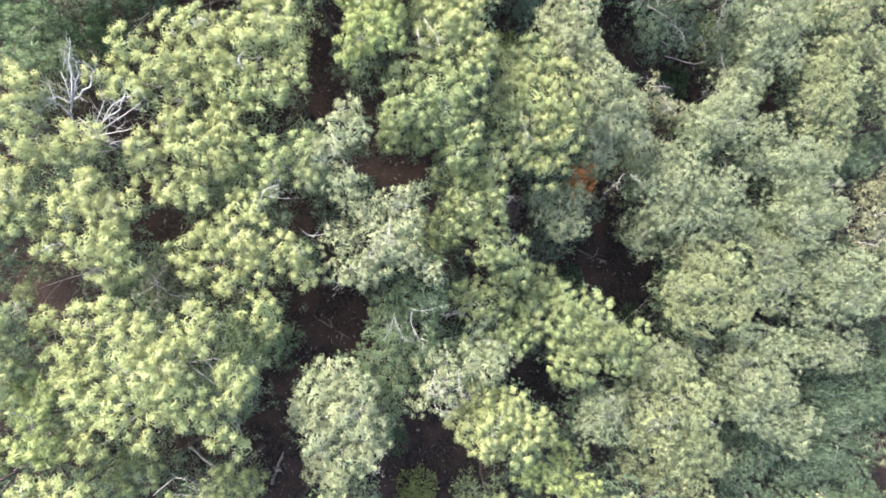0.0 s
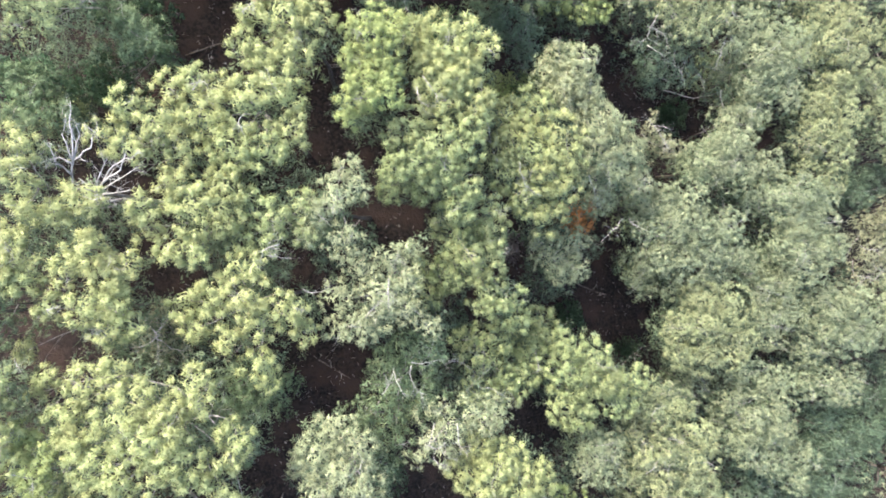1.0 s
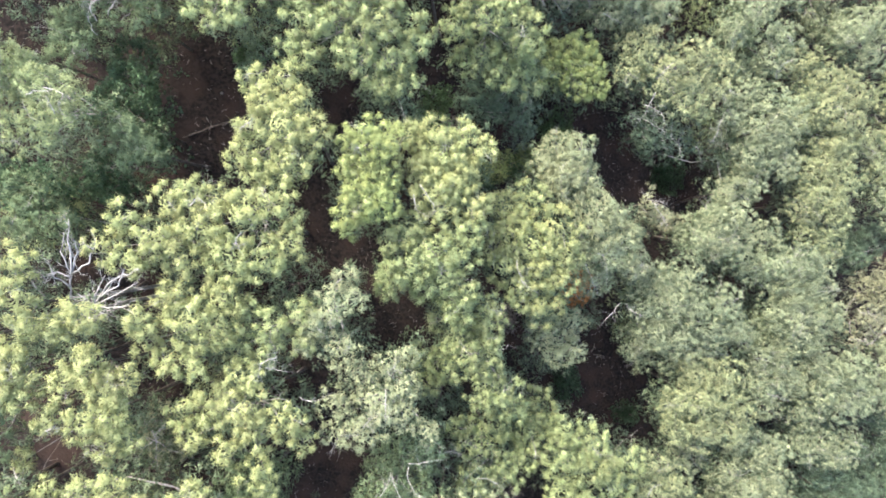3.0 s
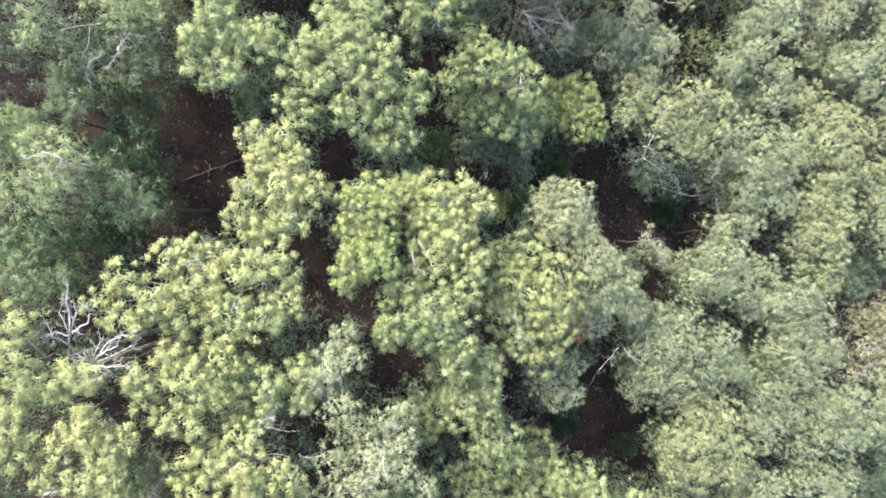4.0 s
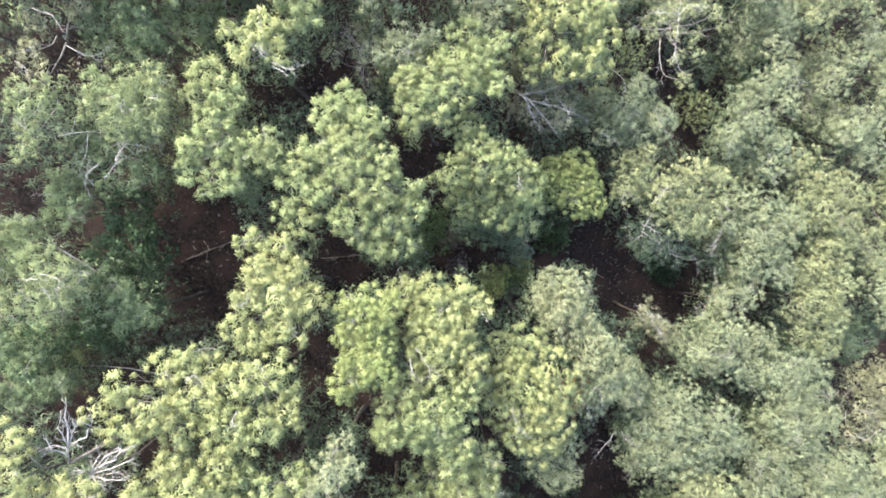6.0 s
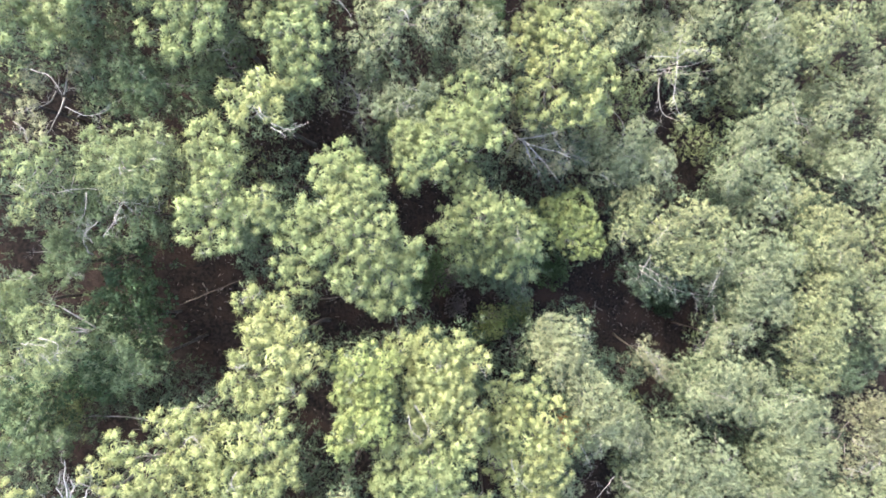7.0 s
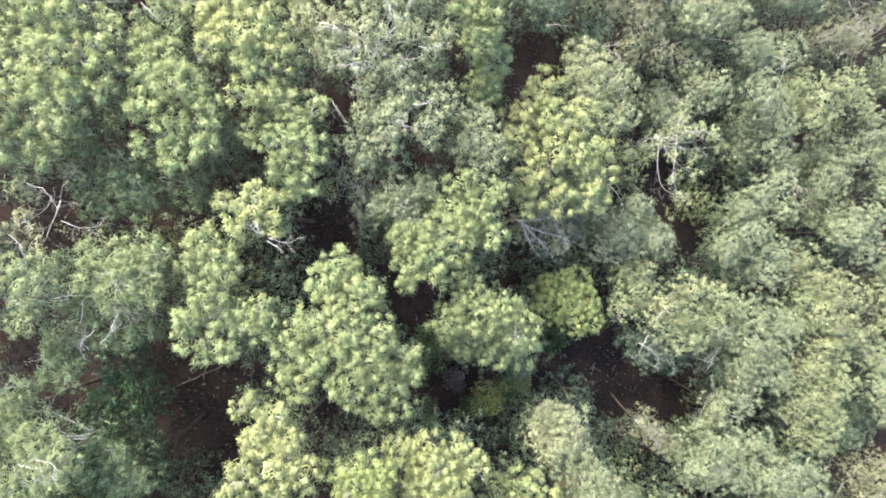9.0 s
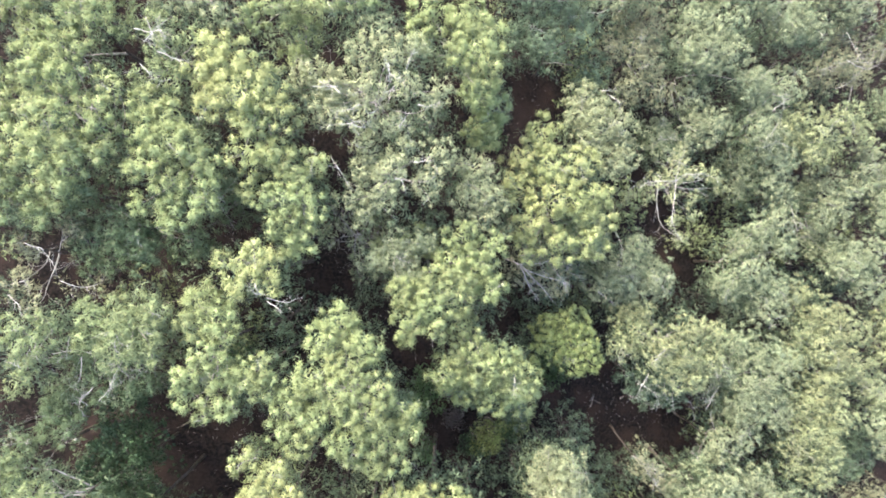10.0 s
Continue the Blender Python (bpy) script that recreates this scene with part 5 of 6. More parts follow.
pine(7.38, 3.70, "o", 1.30, [(-0.04, 0.01, 2.81, 0.83), (0.41, 0.47, 2.81, 0.59), (-0.26, -0.50, 2.84, 0.59)])
pine(-8.03, 28.18, "p", 1.00, [(-0.00, 0.03, 8.20, 0.67), (0.84, -0.43, 8.04, 0.59), (-0.83, 0.30, 8.01, 0.68)])
pine(-5.62, 28.08, "g", 1.00, [(-0.02, 0.04, 8.28, 0.66), (0.71, 0.30, 8.10, 0.71), (-0.65, -0.47, 8.20, 0.51)])
pine(-2.88, 28.45, "g", 1.00, [(-0.02, 0.07, 9.38, 0.69), (-0.63, -0.34, 9.33, 0.51), (0.72, 0.05, 9.28, 0.60)])
pine(-12.26, 28.32, "g", 1.00, [(-0.23, 0.08, 7.87, 0.73), (0.54, -0.20, 7.74, 0.65), (-1.10, -0.19, 7.72, 0.65), (1.73, -0.00, 7.32, 0.67)])
pine(4.76, 31.03, "b", 1.00, [(-0.01, 0.05, 6.90, 1.03), (1.02, -0.09, 6.73, 0.92), (-0.96, -0.10, 6.82, 0.79)])
pine(8.75, 31.65, "q", 1.00, [(0.01, 0.04, 7.62, 1.08), (1.13, 0.04, 7.42, 0.96), (-1.18, -0.21, 7.46, 0.83)])
pine(16.07, 32.98, "q", 1.00, [(-0.00, -0.04, 7.52, 1.23), (1.17, -0.06, 7.40, 0.95), (-1.16, 0.23, 7.32, 1.10)])
pine(23.83, 33.97, "q", 1.00, [(0.09, 0.01, 7.51, 1.21), (0.90, -0.53, 7.38, 1.05), (-1.26, 0.49, 7.14, 1.22)])
pine(-12.73, -8.19, "y", 1.00, [(0.08, -0.06, 7.79, 0.74), (0.71, 0.06, 7.72, 0.65), (-1.02, 0.18, 7.63, 0.57)])
pine(-8.59, -9.44, "g", 1.00, [(0.02, -0.01, 7.03, 0.82), (0.76, -0.08, 6.93, 0.72), (-0.85, 0.10, 6.95, 0.63)])
pine(-3.68, -9.30, "p", 1.00, [(-0.02, -0.03, 9.20, 0.79), (-0.62, 0.11, 9.13, 0.70), (0.72, -0.00, 9.10, 0.70)])
pine(1.97, -11.07, "g", 1.00, [(-0.00, 0.01, 7.59, 0.84), (0.70, 0.39, 7.55, 0.62), (-0.68, -0.42, 7.49, 0.74)])
pine(7.19, -12.06, "h", 1.00, [(-0.06, -0.01, 7.71, 1.05), (-0.77, -0.21, 7.63, 0.93), (1.02, 0.24, 7.58, 0.81)])
pine(19.51, -15.84, "b", 1.00, [(-0.15, 0.02, 4.88, 1.42), (-1.32, 0.22, 4.69, 1.26), (1.91, -0.29, 4.22, 1.45)])
pine(25.68, -16.82, "b", 1.00, [(-0.11, -0.22, 4.80, 1.51), (-1.28, 0.50, 4.64, 1.17), (1.74, 0.39, 4.31, 1.36)])
pine(-15.08, 0.14, "d", 1.00, [(0.01, 0.06, 6.78, 0.76), (-0.16, -0.87, 6.62, 0.68), (0.11, 0.62, 6.77, 0.58)])
pine(-14.40, -2.48, "g", 1.00, [(-0.04, 0.03, 7.81, 0.72), (-0.03, -0.51, 7.76, 0.64), (0.17, 0.38, 7.89, 0.46)])
pine(-14.71, 11.71, "m", 1.00, [(0.01, -0.00, 7.29, 0.75), (-0.02, -0.73, 7.19, 0.67), (-0.02, 0.74, 7.18, 0.67)])
pine(-14.01, 24.60, "g", 1.00, [(0.01, -0.01, 7.81, 0.72), (-0.02, -0.68, 7.67, 0.73), (-0.02, 0.73, 7.70, 0.64)])
pine(-14.04, 21.72, "g", 1.00, [(0.01, 0.06, 7.85, 0.64), (0.02, 0.60, 7.75, 0.64), (-0.06, -0.82, 7.71, 0.56)])
pine(27.22, 8.99, "q", 1.00, [(-0.10, -0.03, 7.45, 1.42), (0.04, 1.41, 7.16, 1.27), (0.34, -1.28, 7.21, 1.26)])
pine(27.49, 2.96, "k", 0.80, [(-0.04, 0.10, 7.01, 1.28), (0.35, -1.56, 6.62, 1.12), (-0.19, 1.14, 6.96, 0.95)])
pine(27.24, -1.68, "q", 1.00, [(-0.12, 0.06, 7.45, 1.42), (-0.01, 1.38, 7.21, 1.26), (0.48, -1.64, 7.02, 1.27)])
pine(29.95, -7.34, "b", 1.00, [(-0.07, 0.10, 4.75, 1.57), (0.24, -1.87, 4.24, 1.41), (0.04, 1.49, 4.49, 1.40)])
pine(27.41, 22.45, "q", 1.00, [(-0.04, -0.04, 7.43, 1.43), (-0.12, -1.27, 7.22, 1.27), (0.28, 1.45, 7.11, 1.27)])
pine(27.70, 14.41, "h", 1.00, [(-0.05, 0.04, 7.43, 1.43), (0.06, 1.43, 7.16, 1.28), (0.16, -1.59, 7.06, 1.28)])
pine(27.88, 29.02, "q", 1.00, [(-0.21, -0.61, 7.48, 1.42), (-0.19, -1.56, 7.36, 1.26), (1.04, 4.01, 5.73, 1.32)])
pine(1.83, 21.89, "p", 1.00, [(0.05, 0.01, 8.66, 0.71), (0.06, 0.79, 8.54, 0.65), (-0.49, -0.31, 8.58, 0.65), (0.61, -0.41, 8.56, 0.65), (0.07, -1.18, 8.41, 0.66), (-0.60, 1.03, 8.47, 0.55)])
pine(18.15, -0.24, "q", 1.00, [(-0.19, -0.04, 6.87, 1.10), (-0.95, 0.89, 6.64, 1.01), (0.90, 0.27, 6.66, 1.01), (0.98, -0.97, 6.61, 0.86)])
pine(12.97, 0.35, "q", 1.00, [(-0.04, 0.02, 6.69, 0.96), (1.10, 0.25, 6.43, 0.94), (-0.95, -0.33, 6.57, 0.80)])
pine(15.49, 8.72, "q", 1.00, [(-0.06, 0.03, 6.61, 1.13), (-1.11, -0.74, 6.36, 0.99), (1.36, 0.62, 6.27, 0.99)])
pine(9.70, 18.57, "q", 1.00, [(-0.17, 0.02, 6.99, 0.90), (-0.67, -0.39, 6.91, 0.82), (0.31, 0.96, 6.79, 0.83), (1.21, -0.68, 6.62, 0.83)])
pine(-8.52, 7.75, "y", 1.00, [(0.03, 0.10, 7.85, 0.62), (-0.84, -0.21, 7.67, 0.59), (0.73, -0.20, 7.69, 0.63)])
pine(-14.52, 1.69, "y", 1.00, [(-0.03, -0.04, 7.23, 0.69), (-0.13, -0.67, 7.16, 0.59), (0.24, 0.81, 7.18, 0.45)])
pine(-14.30, -4.07, "y", 1.00, [(0.02, 0.03, 7.83, 0.67), (-0.02, 0.62, 7.77, 0.57), (-0.05, -0.72, 7.74, 0.57)])
pine(-1.30, 19.33, "q", 0.85, [(-0.03, -0.03, 8.18, 0.73), (-0.25, 0.54, 8.09, 0.69), (0.81, 0.46, 7.99, 0.69), (-0.89, -0.18, 8.06, 0.61), (0.49, -0.67, 8.03, 0.69)])
dead_tree(-12.95, 4.16, [[(-0.0, 0.0, 6.46), (0.41, 0.85, 7.06), (0.38, 1.64, 7.56), (0.63, 2.28, 7.76)], [(0.34, 0.74, 6.96), (0.71, 1.7, 7.56), (0.85, 2.71, 7.86)], [(0.45, 0.91, 7.06), (1.21, 1.24, 7.36), (1.49, 1.7, 7.56), (1.21, 1.97, 7.76)], [(0.41, 0.76, 7.06), (0.06, 0.95, 7.26), (-0.47, 0.73, 7.36)], [(0.2, 0.4, 6.76), (-0.09, 0.74, 7.16), (-0.02, 1.38, 7.56)], [(0.45, 0.95, 7.06), (0.87, 1.55, 7.46), (0.93, 1.99, 7.66)]])
dead_tree(-12.21, 3.73, [[(0.07, 0.03, 6.72), (0.98, 0.95, 7.32), (1.66, 1.31, 7.62), (2.33, 1.48, 7.72)], [(0.23, 0.16, 6.92), (1.3, 0.6, 7.42), (2.25, 1.04, 7.72)], [(0.23, 0.16, 6.92), (0.74, 0.82, 7.42), (1.15, 1.3, 7.72)], [(0.23, 0.2, 6.92), (0.98, 0.15, 7.32), (1.81, 0.25, 7.52)], [(0.23, 0.16, 6.92), (0.71, -0.02, 7.22), (1.11, -0.12, 7.42)], [(0.71, 0.54, 7.22), (1.47, 0.92, 7.52), (1.83, 1.5, 7.82)], [(0.27, 0.16, 6.92), (0.3, 0.46, 7.32), (0.06, 0.66, 7.52)]])
pine(-3.1, 20.08, "q", 0.55, [(0.0, 0.0, 5.0, 0.85), (0.86, 0.36, 4.67, 0.71), (0.34, 1.23, 4.55, 0.71), (-0.55, 0.76, 4.67, 0.71), (-1.27, 0.06, 4.55, 0.71), (-0.62, -0.7, 4.67, 0.71), (0.22, -1.26, 4.55, 0.71), (0.82, -0.45, 4.67, 0.71)], skirt=0, bare=[(-0.11, -0.17, 5.1, 0.92, 1.43, 4.9), (0.13, -0.15, 5.1, -1.08, 1.32, 4.9), (0.19, 0.07, 5.1, -1.58, -0.62, 4.9), (-0.01, 0.2, 5.1, 0.1, -1.7, 4.9), (-0.19, 0.05, 5.1, 1.64, -0.43, 4.9)], label="sparse shaded pine with bare twigs below the taller crowns")
pine(-8.18, 21.38, "d", 0.80, [(0.0, 0.0, 5.0, 0.6), (0.61, 0.26, 4.77, 0.5), (0.11, 0.89, 4.69, 0.5), (-0.53, 0.4, 4.77, 0.5), (-0.83, -0.35, 4.69, 0.5), (-0.08, -0.65, 4.77, 0.5), (0.72, -0.54, 4.69, 0.5)], skirt=0, bare=[(-0.11, -0.17, 5.1, 0.65, 1.01, 4.9), (0.2, -0.01, 5.1, -1.2, 0.06, 4.9), (-0.09, 0.18, 5.1, 0.55, -1.07, 4.9)], label="dark green pine between tall crowns, with shade put into its colour")
pine(-10.72, -1.27, "k", 0.60, [(0.0, 0.0, 5.2, 0.6), (0.61, 0.26, 4.97, 0.5), (0.11, 0.89, 4.88, 0.5), (-0.53, 0.4, 4.97, 0.5), (-0.83, -0.35, 4.88, 0.5), (-0.08, -0.65, 4.97, 0.5), (0.72, -0.54, 4.88, 0.5)], skirt=0, bare=[(-0.11, -0.17, 5.3, 0.65, 1.01, 5.1), (0.13, -0.15, 5.3, -0.76, 0.93, 5.1), (0.19, 0.07, 5.3, -1.12, -0.44, 5.1), (-0.01, 0.2, 5.3, 0.07, -1.2, 5.1), (-0.19, 0.05, 5.3, 1.16, -0.3, 5.1)], label="dry twiggy pine under the bright crowns")
pine(6.62, 18.58, "b", 0.50, [(0.0, 0.0, 5.0, 0.55), (0.56, 0.24, 4.79, 0.46), (-0.07, 0.82, 4.71, 0.46), (-0.59, 0.14, 4.79, 0.46), (-0.43, -0.71, 4.71, 0.46), (0.4, -0.46, 4.79, 0.46)], skirt=0, bare=[(-0.11, -0.17, 5.1, 0.59, 0.93, 4.9), (0.17, -0.11, 5.1, -0.93, 0.59, 4.9), (0.11, 0.17, 5.1, -0.59, -0.93, 4.9), (-0.17, 0.11, 5.1, 0.93, -0.59, 4.9)], label="sparse shaded pine with bare twigs below the taller crowns")
shrub(3.88, 10.12, "s", 2.60, 0.75)
shrub(2.25, 9.37, "v", 2.40, 0.80)
shrub(3.64, 2.14, "n", 1.60, 0.75)
shrub(1.12, 10.7, "n", 1.40, 0.60)
shrub(-0.31, 9.32, "s", 2.20, 0.70)
dead_tree(3.98, 18.9, [[(-0.13, -0.03, 5.6), (0.56, -0.45, 6.0), (1.37, -0.7, 6.2), (2.24, -1.05, 6.2)], [(0.03, -0.14, 5.8), (0.4, -1.01, 5.8), (0.94, -1.79, 5.6)], [(-0.1, -0.09, 5.8), (0.66, -0.05, 6.2), (1.63, 0.16, 6.3)], [(0.17, -0.24, 5.8), (1.04, -1.13, 5.7), (1.83, -2.06, 5.4)]])
shrub(-1.22, -12.50, "l", 1.00, 1.10)
shrub(-2.62, -9.04, "v", 1.80, 0.84)
shrub(-0.15, 12.77, "s", 3.00, 1.07)
shrub(-0.85, 11.65, "s", 2.50, 0.85)
shrub(2.81, 10.04, "l", 3.40, 0.87)
shrub(4.50, 10.55, "l", 3.00, 0.72)
shrub(0.73, 12.14, "n", 1.00, 0.66)
shrub(11.18, -4.06, "v", 1.50, 0.82)
shrub(-8.57, 14.56, "s", 2.00, 0.83)
shrub(6.72, 12.68, "s", 1.50, 1.16)
shrub(14.58, 10.48, "v", 1.00, 1.23)
shrub(2.64, 25.38, "s", 3.50, 0.98)
shrub(7.35, -1.92, "v", 1.20, 0.98)
shrub(14.22, 26.00, "s", 2.50, 1.04)


# ---- the forest floor ----
# the open places: x, y, radius
CLEARINGS = [(-5.8, -3.6, 1.6), (-5.8, 6.8, 1.0), (-2.6, 3.8, 1.2), (-12.2, 1.4, 0.8), (-1.2, -9.7, 1.7), (-7.8, -7.1, 0.7), (-7.6, -10.4, 0.7), (8.5, -1.2, 2.1), (13.5, 11.3, 1.9), (-17.6, 0.3, 0.5), (-16.1, -1.9, 0.6), (4.1, 2.4, 0.7), (10.7, -11.8, 0.6), (3.4, -6.8, 0.5), (-10.8, 10.8, 1.6), (-10.7, 13.6, 1.0), (-4.7, 11.7, 1.1), (-8.1, 18.8, 0.7), (-0.4, 16.8, 1.0), (9.6, 11.4, 1.6), (14.4, 10.8, 1.7), (12.7, 22.7, 0.7), (-17.3, 15.5, 0.6), (5.8, 27.4, 1.2), (12.9, 21.5, 1.2), (-4.4, 20.0, 0.6), (-3.4, 20.6, 0.6), (-10.3, 18.0, 0.5), (-8.7, 20.8, 0.5), (-15.7, 18.1, 0.6)]


def fallen_log(x, y, turn, length, r):
    rng = np.random.default_rng(next(seeds))
    thing = tagged(new("fallen_log"), "thin grey fallen trunk lying on the brown soil", "log", "fallen trunks")
    thing.location = (x, y, terrain(x, y))
    dx, dy = math.cos(radians(turn)) * length / 2, math.sin(radians(turn)) * length / 2
    a = (-dx, -dy, terrain(x - dx, y - dy) - terrain(x, y) + r * 0.8)
    b = (dx, dy, terrain(x + dx, y + dy) - terrain(x, y) + r * 0.6)
    v, f = [], []
    tube(crooked(rng, a, b, 9, 0.035), [r * (1 - 0.06 * i) for i in range(10)], 8, v, f)
    part("stem", solid("stem", v, f, BARK), thing)
    for k in range(3):
        u = rng.uniform(0.3, 0.9)
        p = np.array(a) + (np.array(b) - np.array(a)) * u
        v, f = [], []
        forked(rng, p, p + np.array([rng.normal() * 0.4, rng.normal() * 0.4, 0.18]), r * 0.4, v, f, 2)
        part("broken_limb", solid("broken_limb", v, f, TWIG), thing)


fallen_log(-10.6, 11.7, 24, 2.7, 0.041)
fallen_log(-8.0, -10.6, 70, 1.6, 0.083)
fallen_log(9.0, -0.4, -20, 2.2, 0.038)
fallen_log(-4.9, 11.3, 5, 1.8, 0.030)
fallen_log(9.4, 10.3, 150, 1.9, 0.038)
fallen_log(-5.4, -4.0, -35, 1.8, 0.030)


def floor_litter():
    """Needles, cones and broken twigs on the soil of the open places."""
    rng = np.random.default_rng(31)
    v, f = [], []
    for cx, cy, cr in CLEARINGS:
        for _ in range(int(15 * (cr + 1.2) ** 2)):
            w, d = rng.uniform(0, 6.283), (cr + 1.6) * math.sqrt(rng.uniform())
            x, y = cx + math.cos(w) * d, cy + math.sin(w) * d
            t, half = rng.uniform(0, 6.283), rng.uniform(0.04, 0.28) * rng.uniform(0.4, 1)
            z = terrain(x, y)
            x2, y2 = x + math.cos(t) * half, y + math.sin(t) * half
            tube([(x, y, z + 0.012), ((x + x2) / 2, (y + y2) / 2, z + rng.uniform(0.015, 0.05)), (x2, y2, terrain(x2, y2) + 0.012)],
                 [0.008, 0.010, 0.005], 3, v, f)
    ob = new("twig_litter", solid("twig_litter", v, f, TWIG, False))
    tagged(ob, "scattered broken twigs and cones on brown soil", "litter", "", "stuff")


floor_litter()


def stone(x, y, r, seed):
    rng = np.random.default_rng(seed)
    bm = bmesh.new()
    bmesh.ops.create_icosphere(bm, subdivisions=2, radius=r)
    for vert in bm.verts:
        vert.co *= 1 + 0.35 * noise.noise(vert.co / r * 1.3 + Vector((seed, 0, 0)))
        vert.co.z *= 0.6
    me = bpy.data.meshes.new("stone")
    bm.to_mesh(me)
    bm.free()
    me.materials.append(STONE)
    ob = tagged(new("stone", me), "small pale limestone lying on the soil", "stone", "loose stones")
    ob.location = (x, y, terrain(x, y) + 0.2 * r)
    ob.rotation_euler = (0, 0, rng.uniform(0, 6))


rocks = random.Random(3)
for n, (cx, cy, cr) in enumerate(CLEARINGS):
    for k in range(2):
        w, d = rocks.uniform(0, 6.28), cr * rocks.uniform(0.1, 1.1)
        stone(cx + math.cos(w) * d, cy + math.sin(w) * d, rocks.uniform(0.03, 0.07), n * 2 + k)

# ---- young pines between the tall ones ----


def young_pine(tint, seed):
    rng = np.random.default_rng(seed)
    thing = tagged(new("young_pine"), "slender young pine growing in the shade of taller ones", "tree", "young pines")
    v, f = [], []
    tube(crooked(rng, (0, 0, -0.2), (0, 0, 4.6), 5, 0.03), [0.06, 0.055, 0.045, 0.035, 0.025, 0.012], 6, v, f)
    tris, ages, bulges = [], [], []
    for i, (z, d, n, rad) in enumerate(((4.5, 0.0, 1, 0.5), (3.8, 0.6, 4, 0.55), (2.9, 0.95, 5, 0.6), (1.9, 1.1, 5, 0.6))):
        for k in range(n):
            w = k * 6.283 / n + i + rng.uniform(-0.3, 0.3)
            c = (math.cos(w) * d, math.sin(w) * d, z + rng.uniform(-0.2, 0.2))
            tube([(0, 0, z - 0.35), c], [0.02, 0.008], 4, v, f)
            a, g, b = tufts(rng, c, rad, 0.7, 0.28, 18, (0, 0, 0), 0.1, (), 2.6, 0.2)
            tris.append(a)
            ages.append(g)
            bulges.append(b)
    part("trunk", solid("trunk", v, f, BARK), thing)
    tagged(part("crown", mesh_of("crown", np.concatenate(tris), 3, NEEDLES[tint], np.concatenate(ages), np.concatenate(bulges)), thing), kind="stuff")
    return thing


# Mostly the b tint, whose dark colour stands in for shade between crowns
saplings = [young_pine(t, 700 + i) for i, t in enumerate("bbgb")]
fresh = [True] * 4
dice = random.Random(11)
SMALL = []
for _ in range(6000):
    x, y = dice.uniform(-19, 28), dice.uniform(-13, 35)
    if any((x - a) ** 2 + (y - b) ** 2 < 1.7 for a, b in FEET) or any((x - a) ** 2 + (y - b) ** 2 < (4.2 if x < -7 else 5.8) for a, b in SMALL):
        continue
    if any((x - a) ** 2 + (y - b) ** 2 < (c + 1.1) ** 2 for a, b, c in CLEARINGS) or in_opening(np.array([(x, y, terrain(x, y) + 3.5)]), 0.9).any():
        continue
    SMALL.append((x, y))
    k = dice.randrange(4)
    m = pose(x, y, terrain(x, y), 0, 0, dice.uniform(0, 360)) @ Matrix.Scale(dice.uniform(0.75, 1.15), 4)
    if fresh[k]:
        saplings[k].matrix_basis, fresh[k] = m, False
    else:
        made = copy_thing(saplings[k], m)
        made.matrix_basis = m

# ---- woods round about ----
def in_view(x, y):
    reach = 30 - (terrain(x, 0) + 8.5)
    return abs(x) < 0.80 * reach + 1.2 and -0.45 * reach - 1.2 < y < 20.4 + 0.45 * reach + 1.2


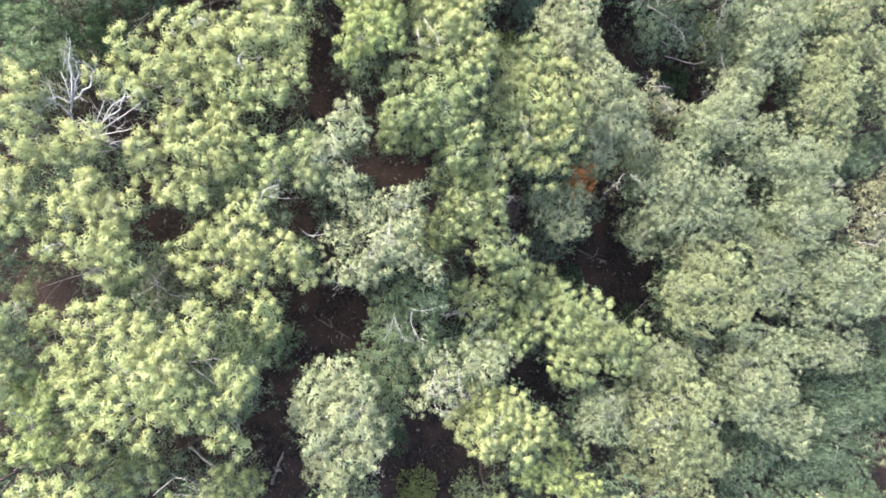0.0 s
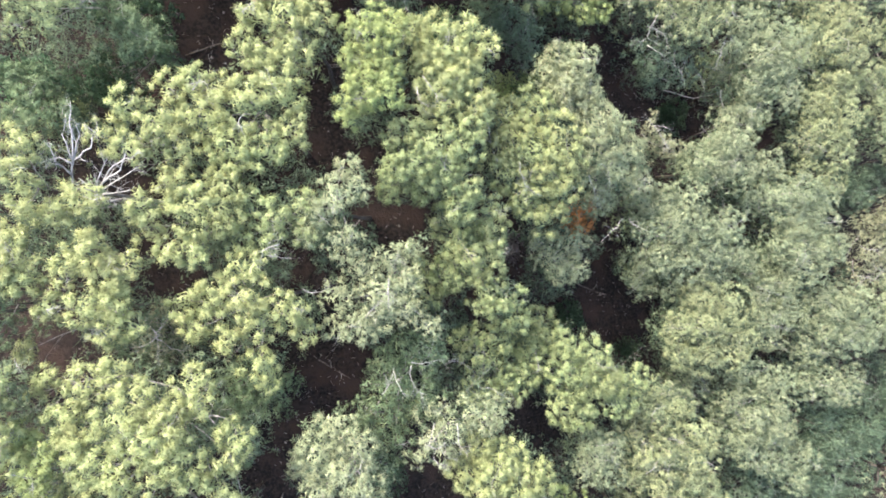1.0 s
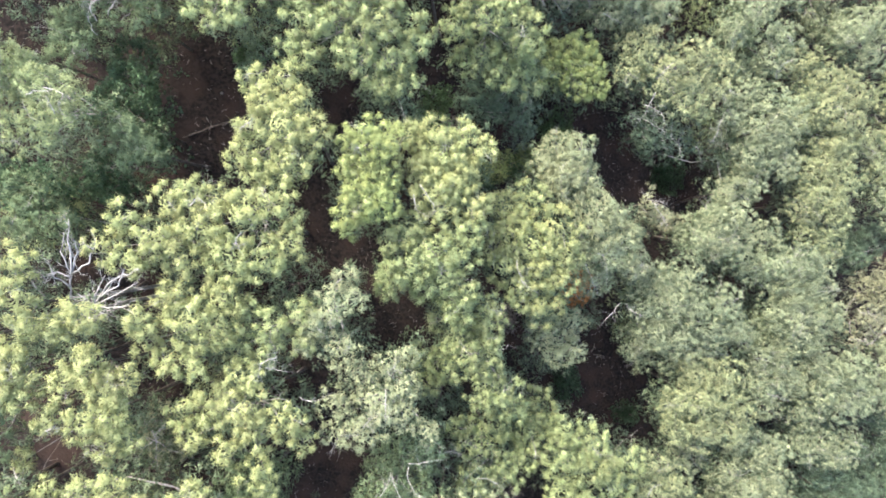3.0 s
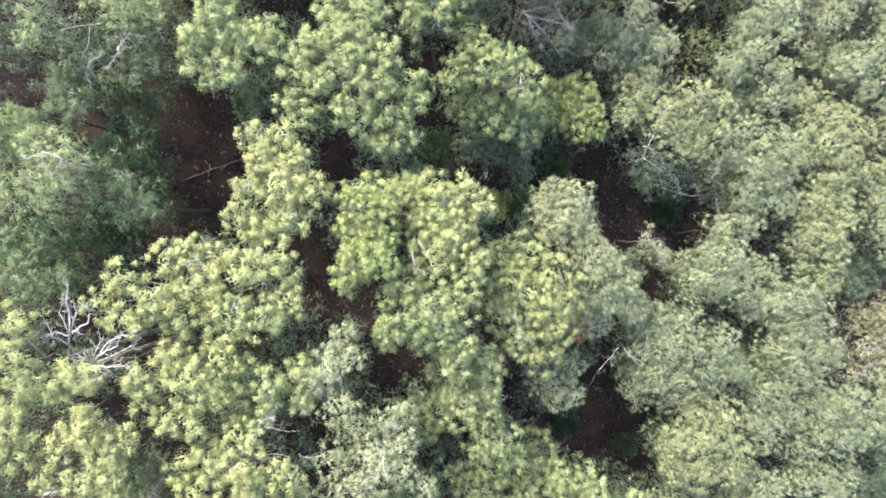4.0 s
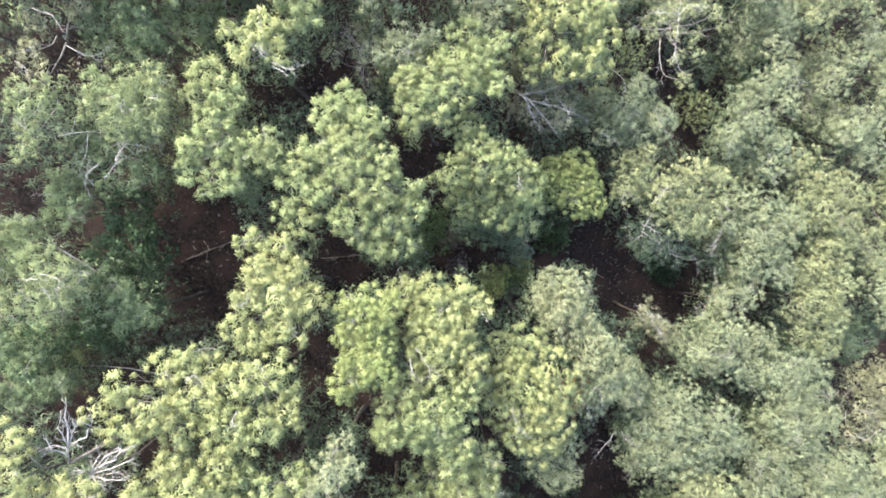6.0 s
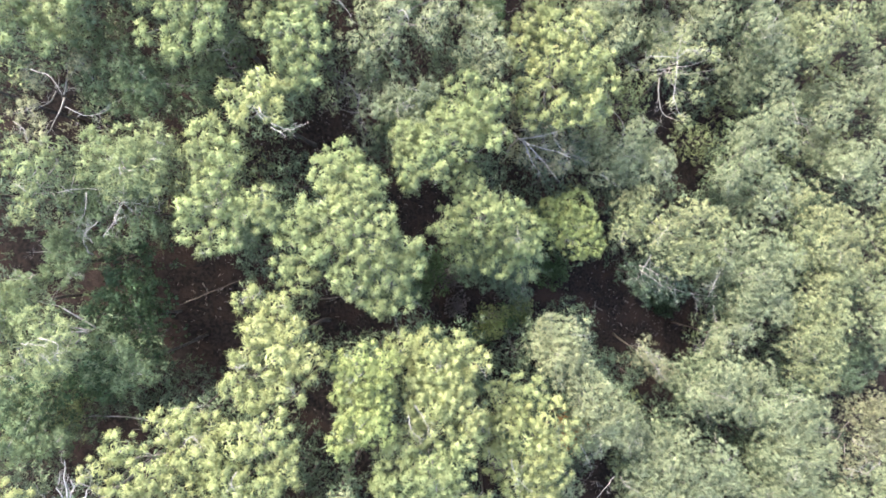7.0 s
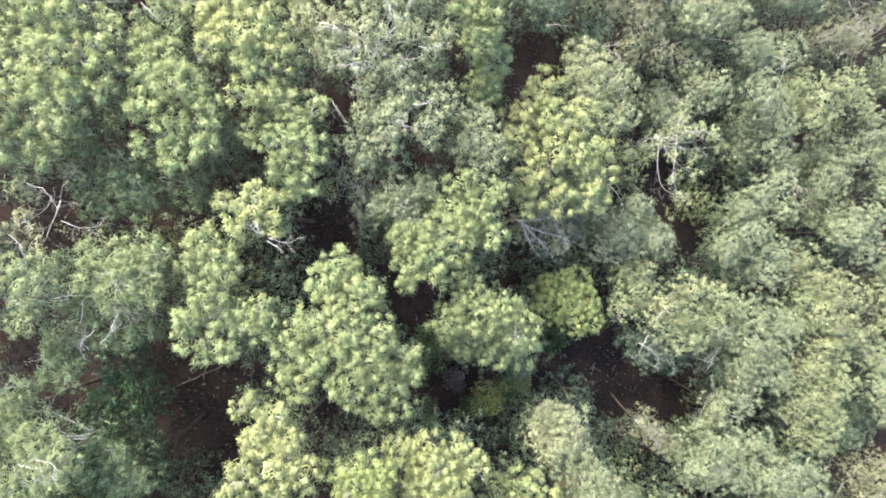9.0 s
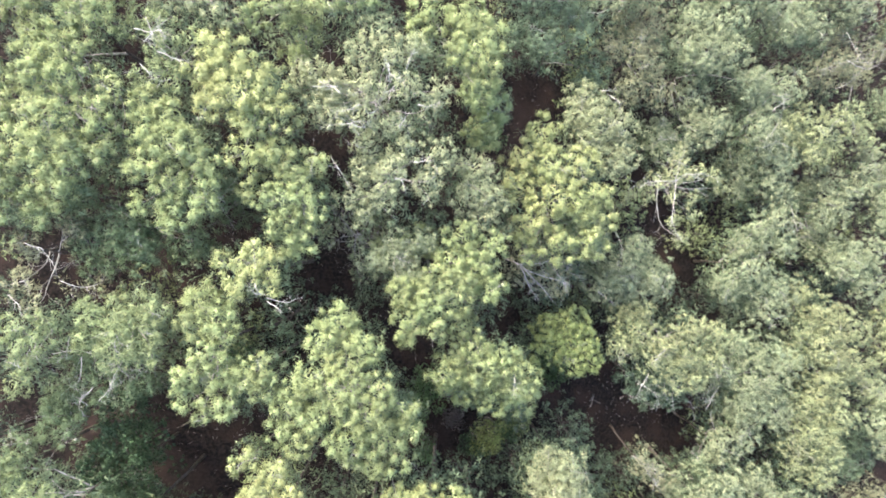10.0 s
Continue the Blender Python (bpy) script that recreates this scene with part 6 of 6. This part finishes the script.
def ring_tree(tint, seed):
    rng = np.random.default_rng(seed)
    thing = tagged(new("pine_tree"), LABELS[tint], "tree", "forest trees")
    lobes = [(0.0, 0.0, 7.6, 0.8)]
    for i in range(8):
        w, d = i * 0.785 + rng.uniform(-0.3, 0.3), rng.uniform(0.9, 1.9)
        lobes.append((math.cos(w) * d, math.sin(w) * d, 7.4 - 0.4 * d, rng.uniform(0.7, 0.95)))
    v, f = [], []
    line = crooked(rng, (0, 0, -0.3), (0, 0, 7.6), 6, 0.02)
    tube(line, [0.11 * (1 - 0.8 * i / 6) for i in range(7)], 6, v, f)
    for lx, ly, lz, lr in lobes[1:]:
        tube([line[4], (lx * 0.5, ly * 0.5, lz - 0.6), (lx, ly, lz)], [0.05, 0.035, 0.015], 4, v, f)
    part("trunk", solid("trunk", v, f, BARK), thing, "grey-brown scaly trunk")
    tris, ages, bulges = zip(*[tufts(rng, lo[:3], lo[3], 0.5, 0.42, 14, (0, 0, 0), 0, (), 3.6, 0) for lo in lobes])
    part("crown", mesh_of("crown", np.concatenate(tris), 3, NEEDLES[tint], np.concatenate(ages), np.concatenate(bulges)), thing)
    return thing


kinds = [ring_tree(t, 900 + i) for i, t in enumerate("gypgb")]
used = set()
pick = random.Random(5)
for _ in range(9000):
    x, y = pick.uniform(-21, 33), pick.uniform(-17, 40)
    if in_view(x, y) or any((x - a) ** 2 + (y - b) ** 2 < 7.3 for a, b in FEET):
        continue
    FEET.append((x, y))
    k = pick.randrange(5)
    m = pose(x, y, terrain(x, y), 0, 0, pick.uniform(0, 360))
    if k in used:
        copy_thing(kinds[k], m)
    else:
        kinds[k].matrix_basis = m
        used.add(k)


def far_woods():
    rng = np.random.default_rng(77)
    tris, ages, verts, faces = [], [], [], []
    for _ in range(1100):
        w, d = rng.uniform(0, 6.283), 24 + 80 * rng.uniform(0, 1) ** 1.25
        x, y = 6 + math.cos(w) * d, 11 + math.sin(w) * d
        if -21 < x < 33 and -17 < y < 40:
            continue
        z, tall = terrain(x, y), rng.uniform(5.6, 7.8)
        for i in range(4):
            a, out = w + i * 2.1, (0.0 if i == 0 else rng.uniform(0.8, 1.4))
            at = (x + math.cos(a) * out, y + math.sin(a) * out, z + tall - 0.75 * out)
            t, g, b = tufts(rng, at, rng.uniform(0.9, 1.2), 0.9, 0.6, 8, (0, 0, 0), 0, (), 8.0, 0)
            tris.append(t)
            ages.append(g)
        tube([(x, y, z - 0.2), (x, y, z + tall * 0.7), (x, y, z + tall)], [0.13, 0.07, 0.02], 3, verts, faces)
    ob = new("far_woods", mesh_of("far_woods", np.concatenate(tris), 3, NEEDLES["g"], np.concatenate(ages)))
    tagged(ob, "distant pine woods covering the hillside all around", "woods", "", "stuff")
    tagged(part("trunk", solid("trunk", verts, faces, BARK), ob, "grey-brown scaly trunks"), kind="stuff")


far_woods()
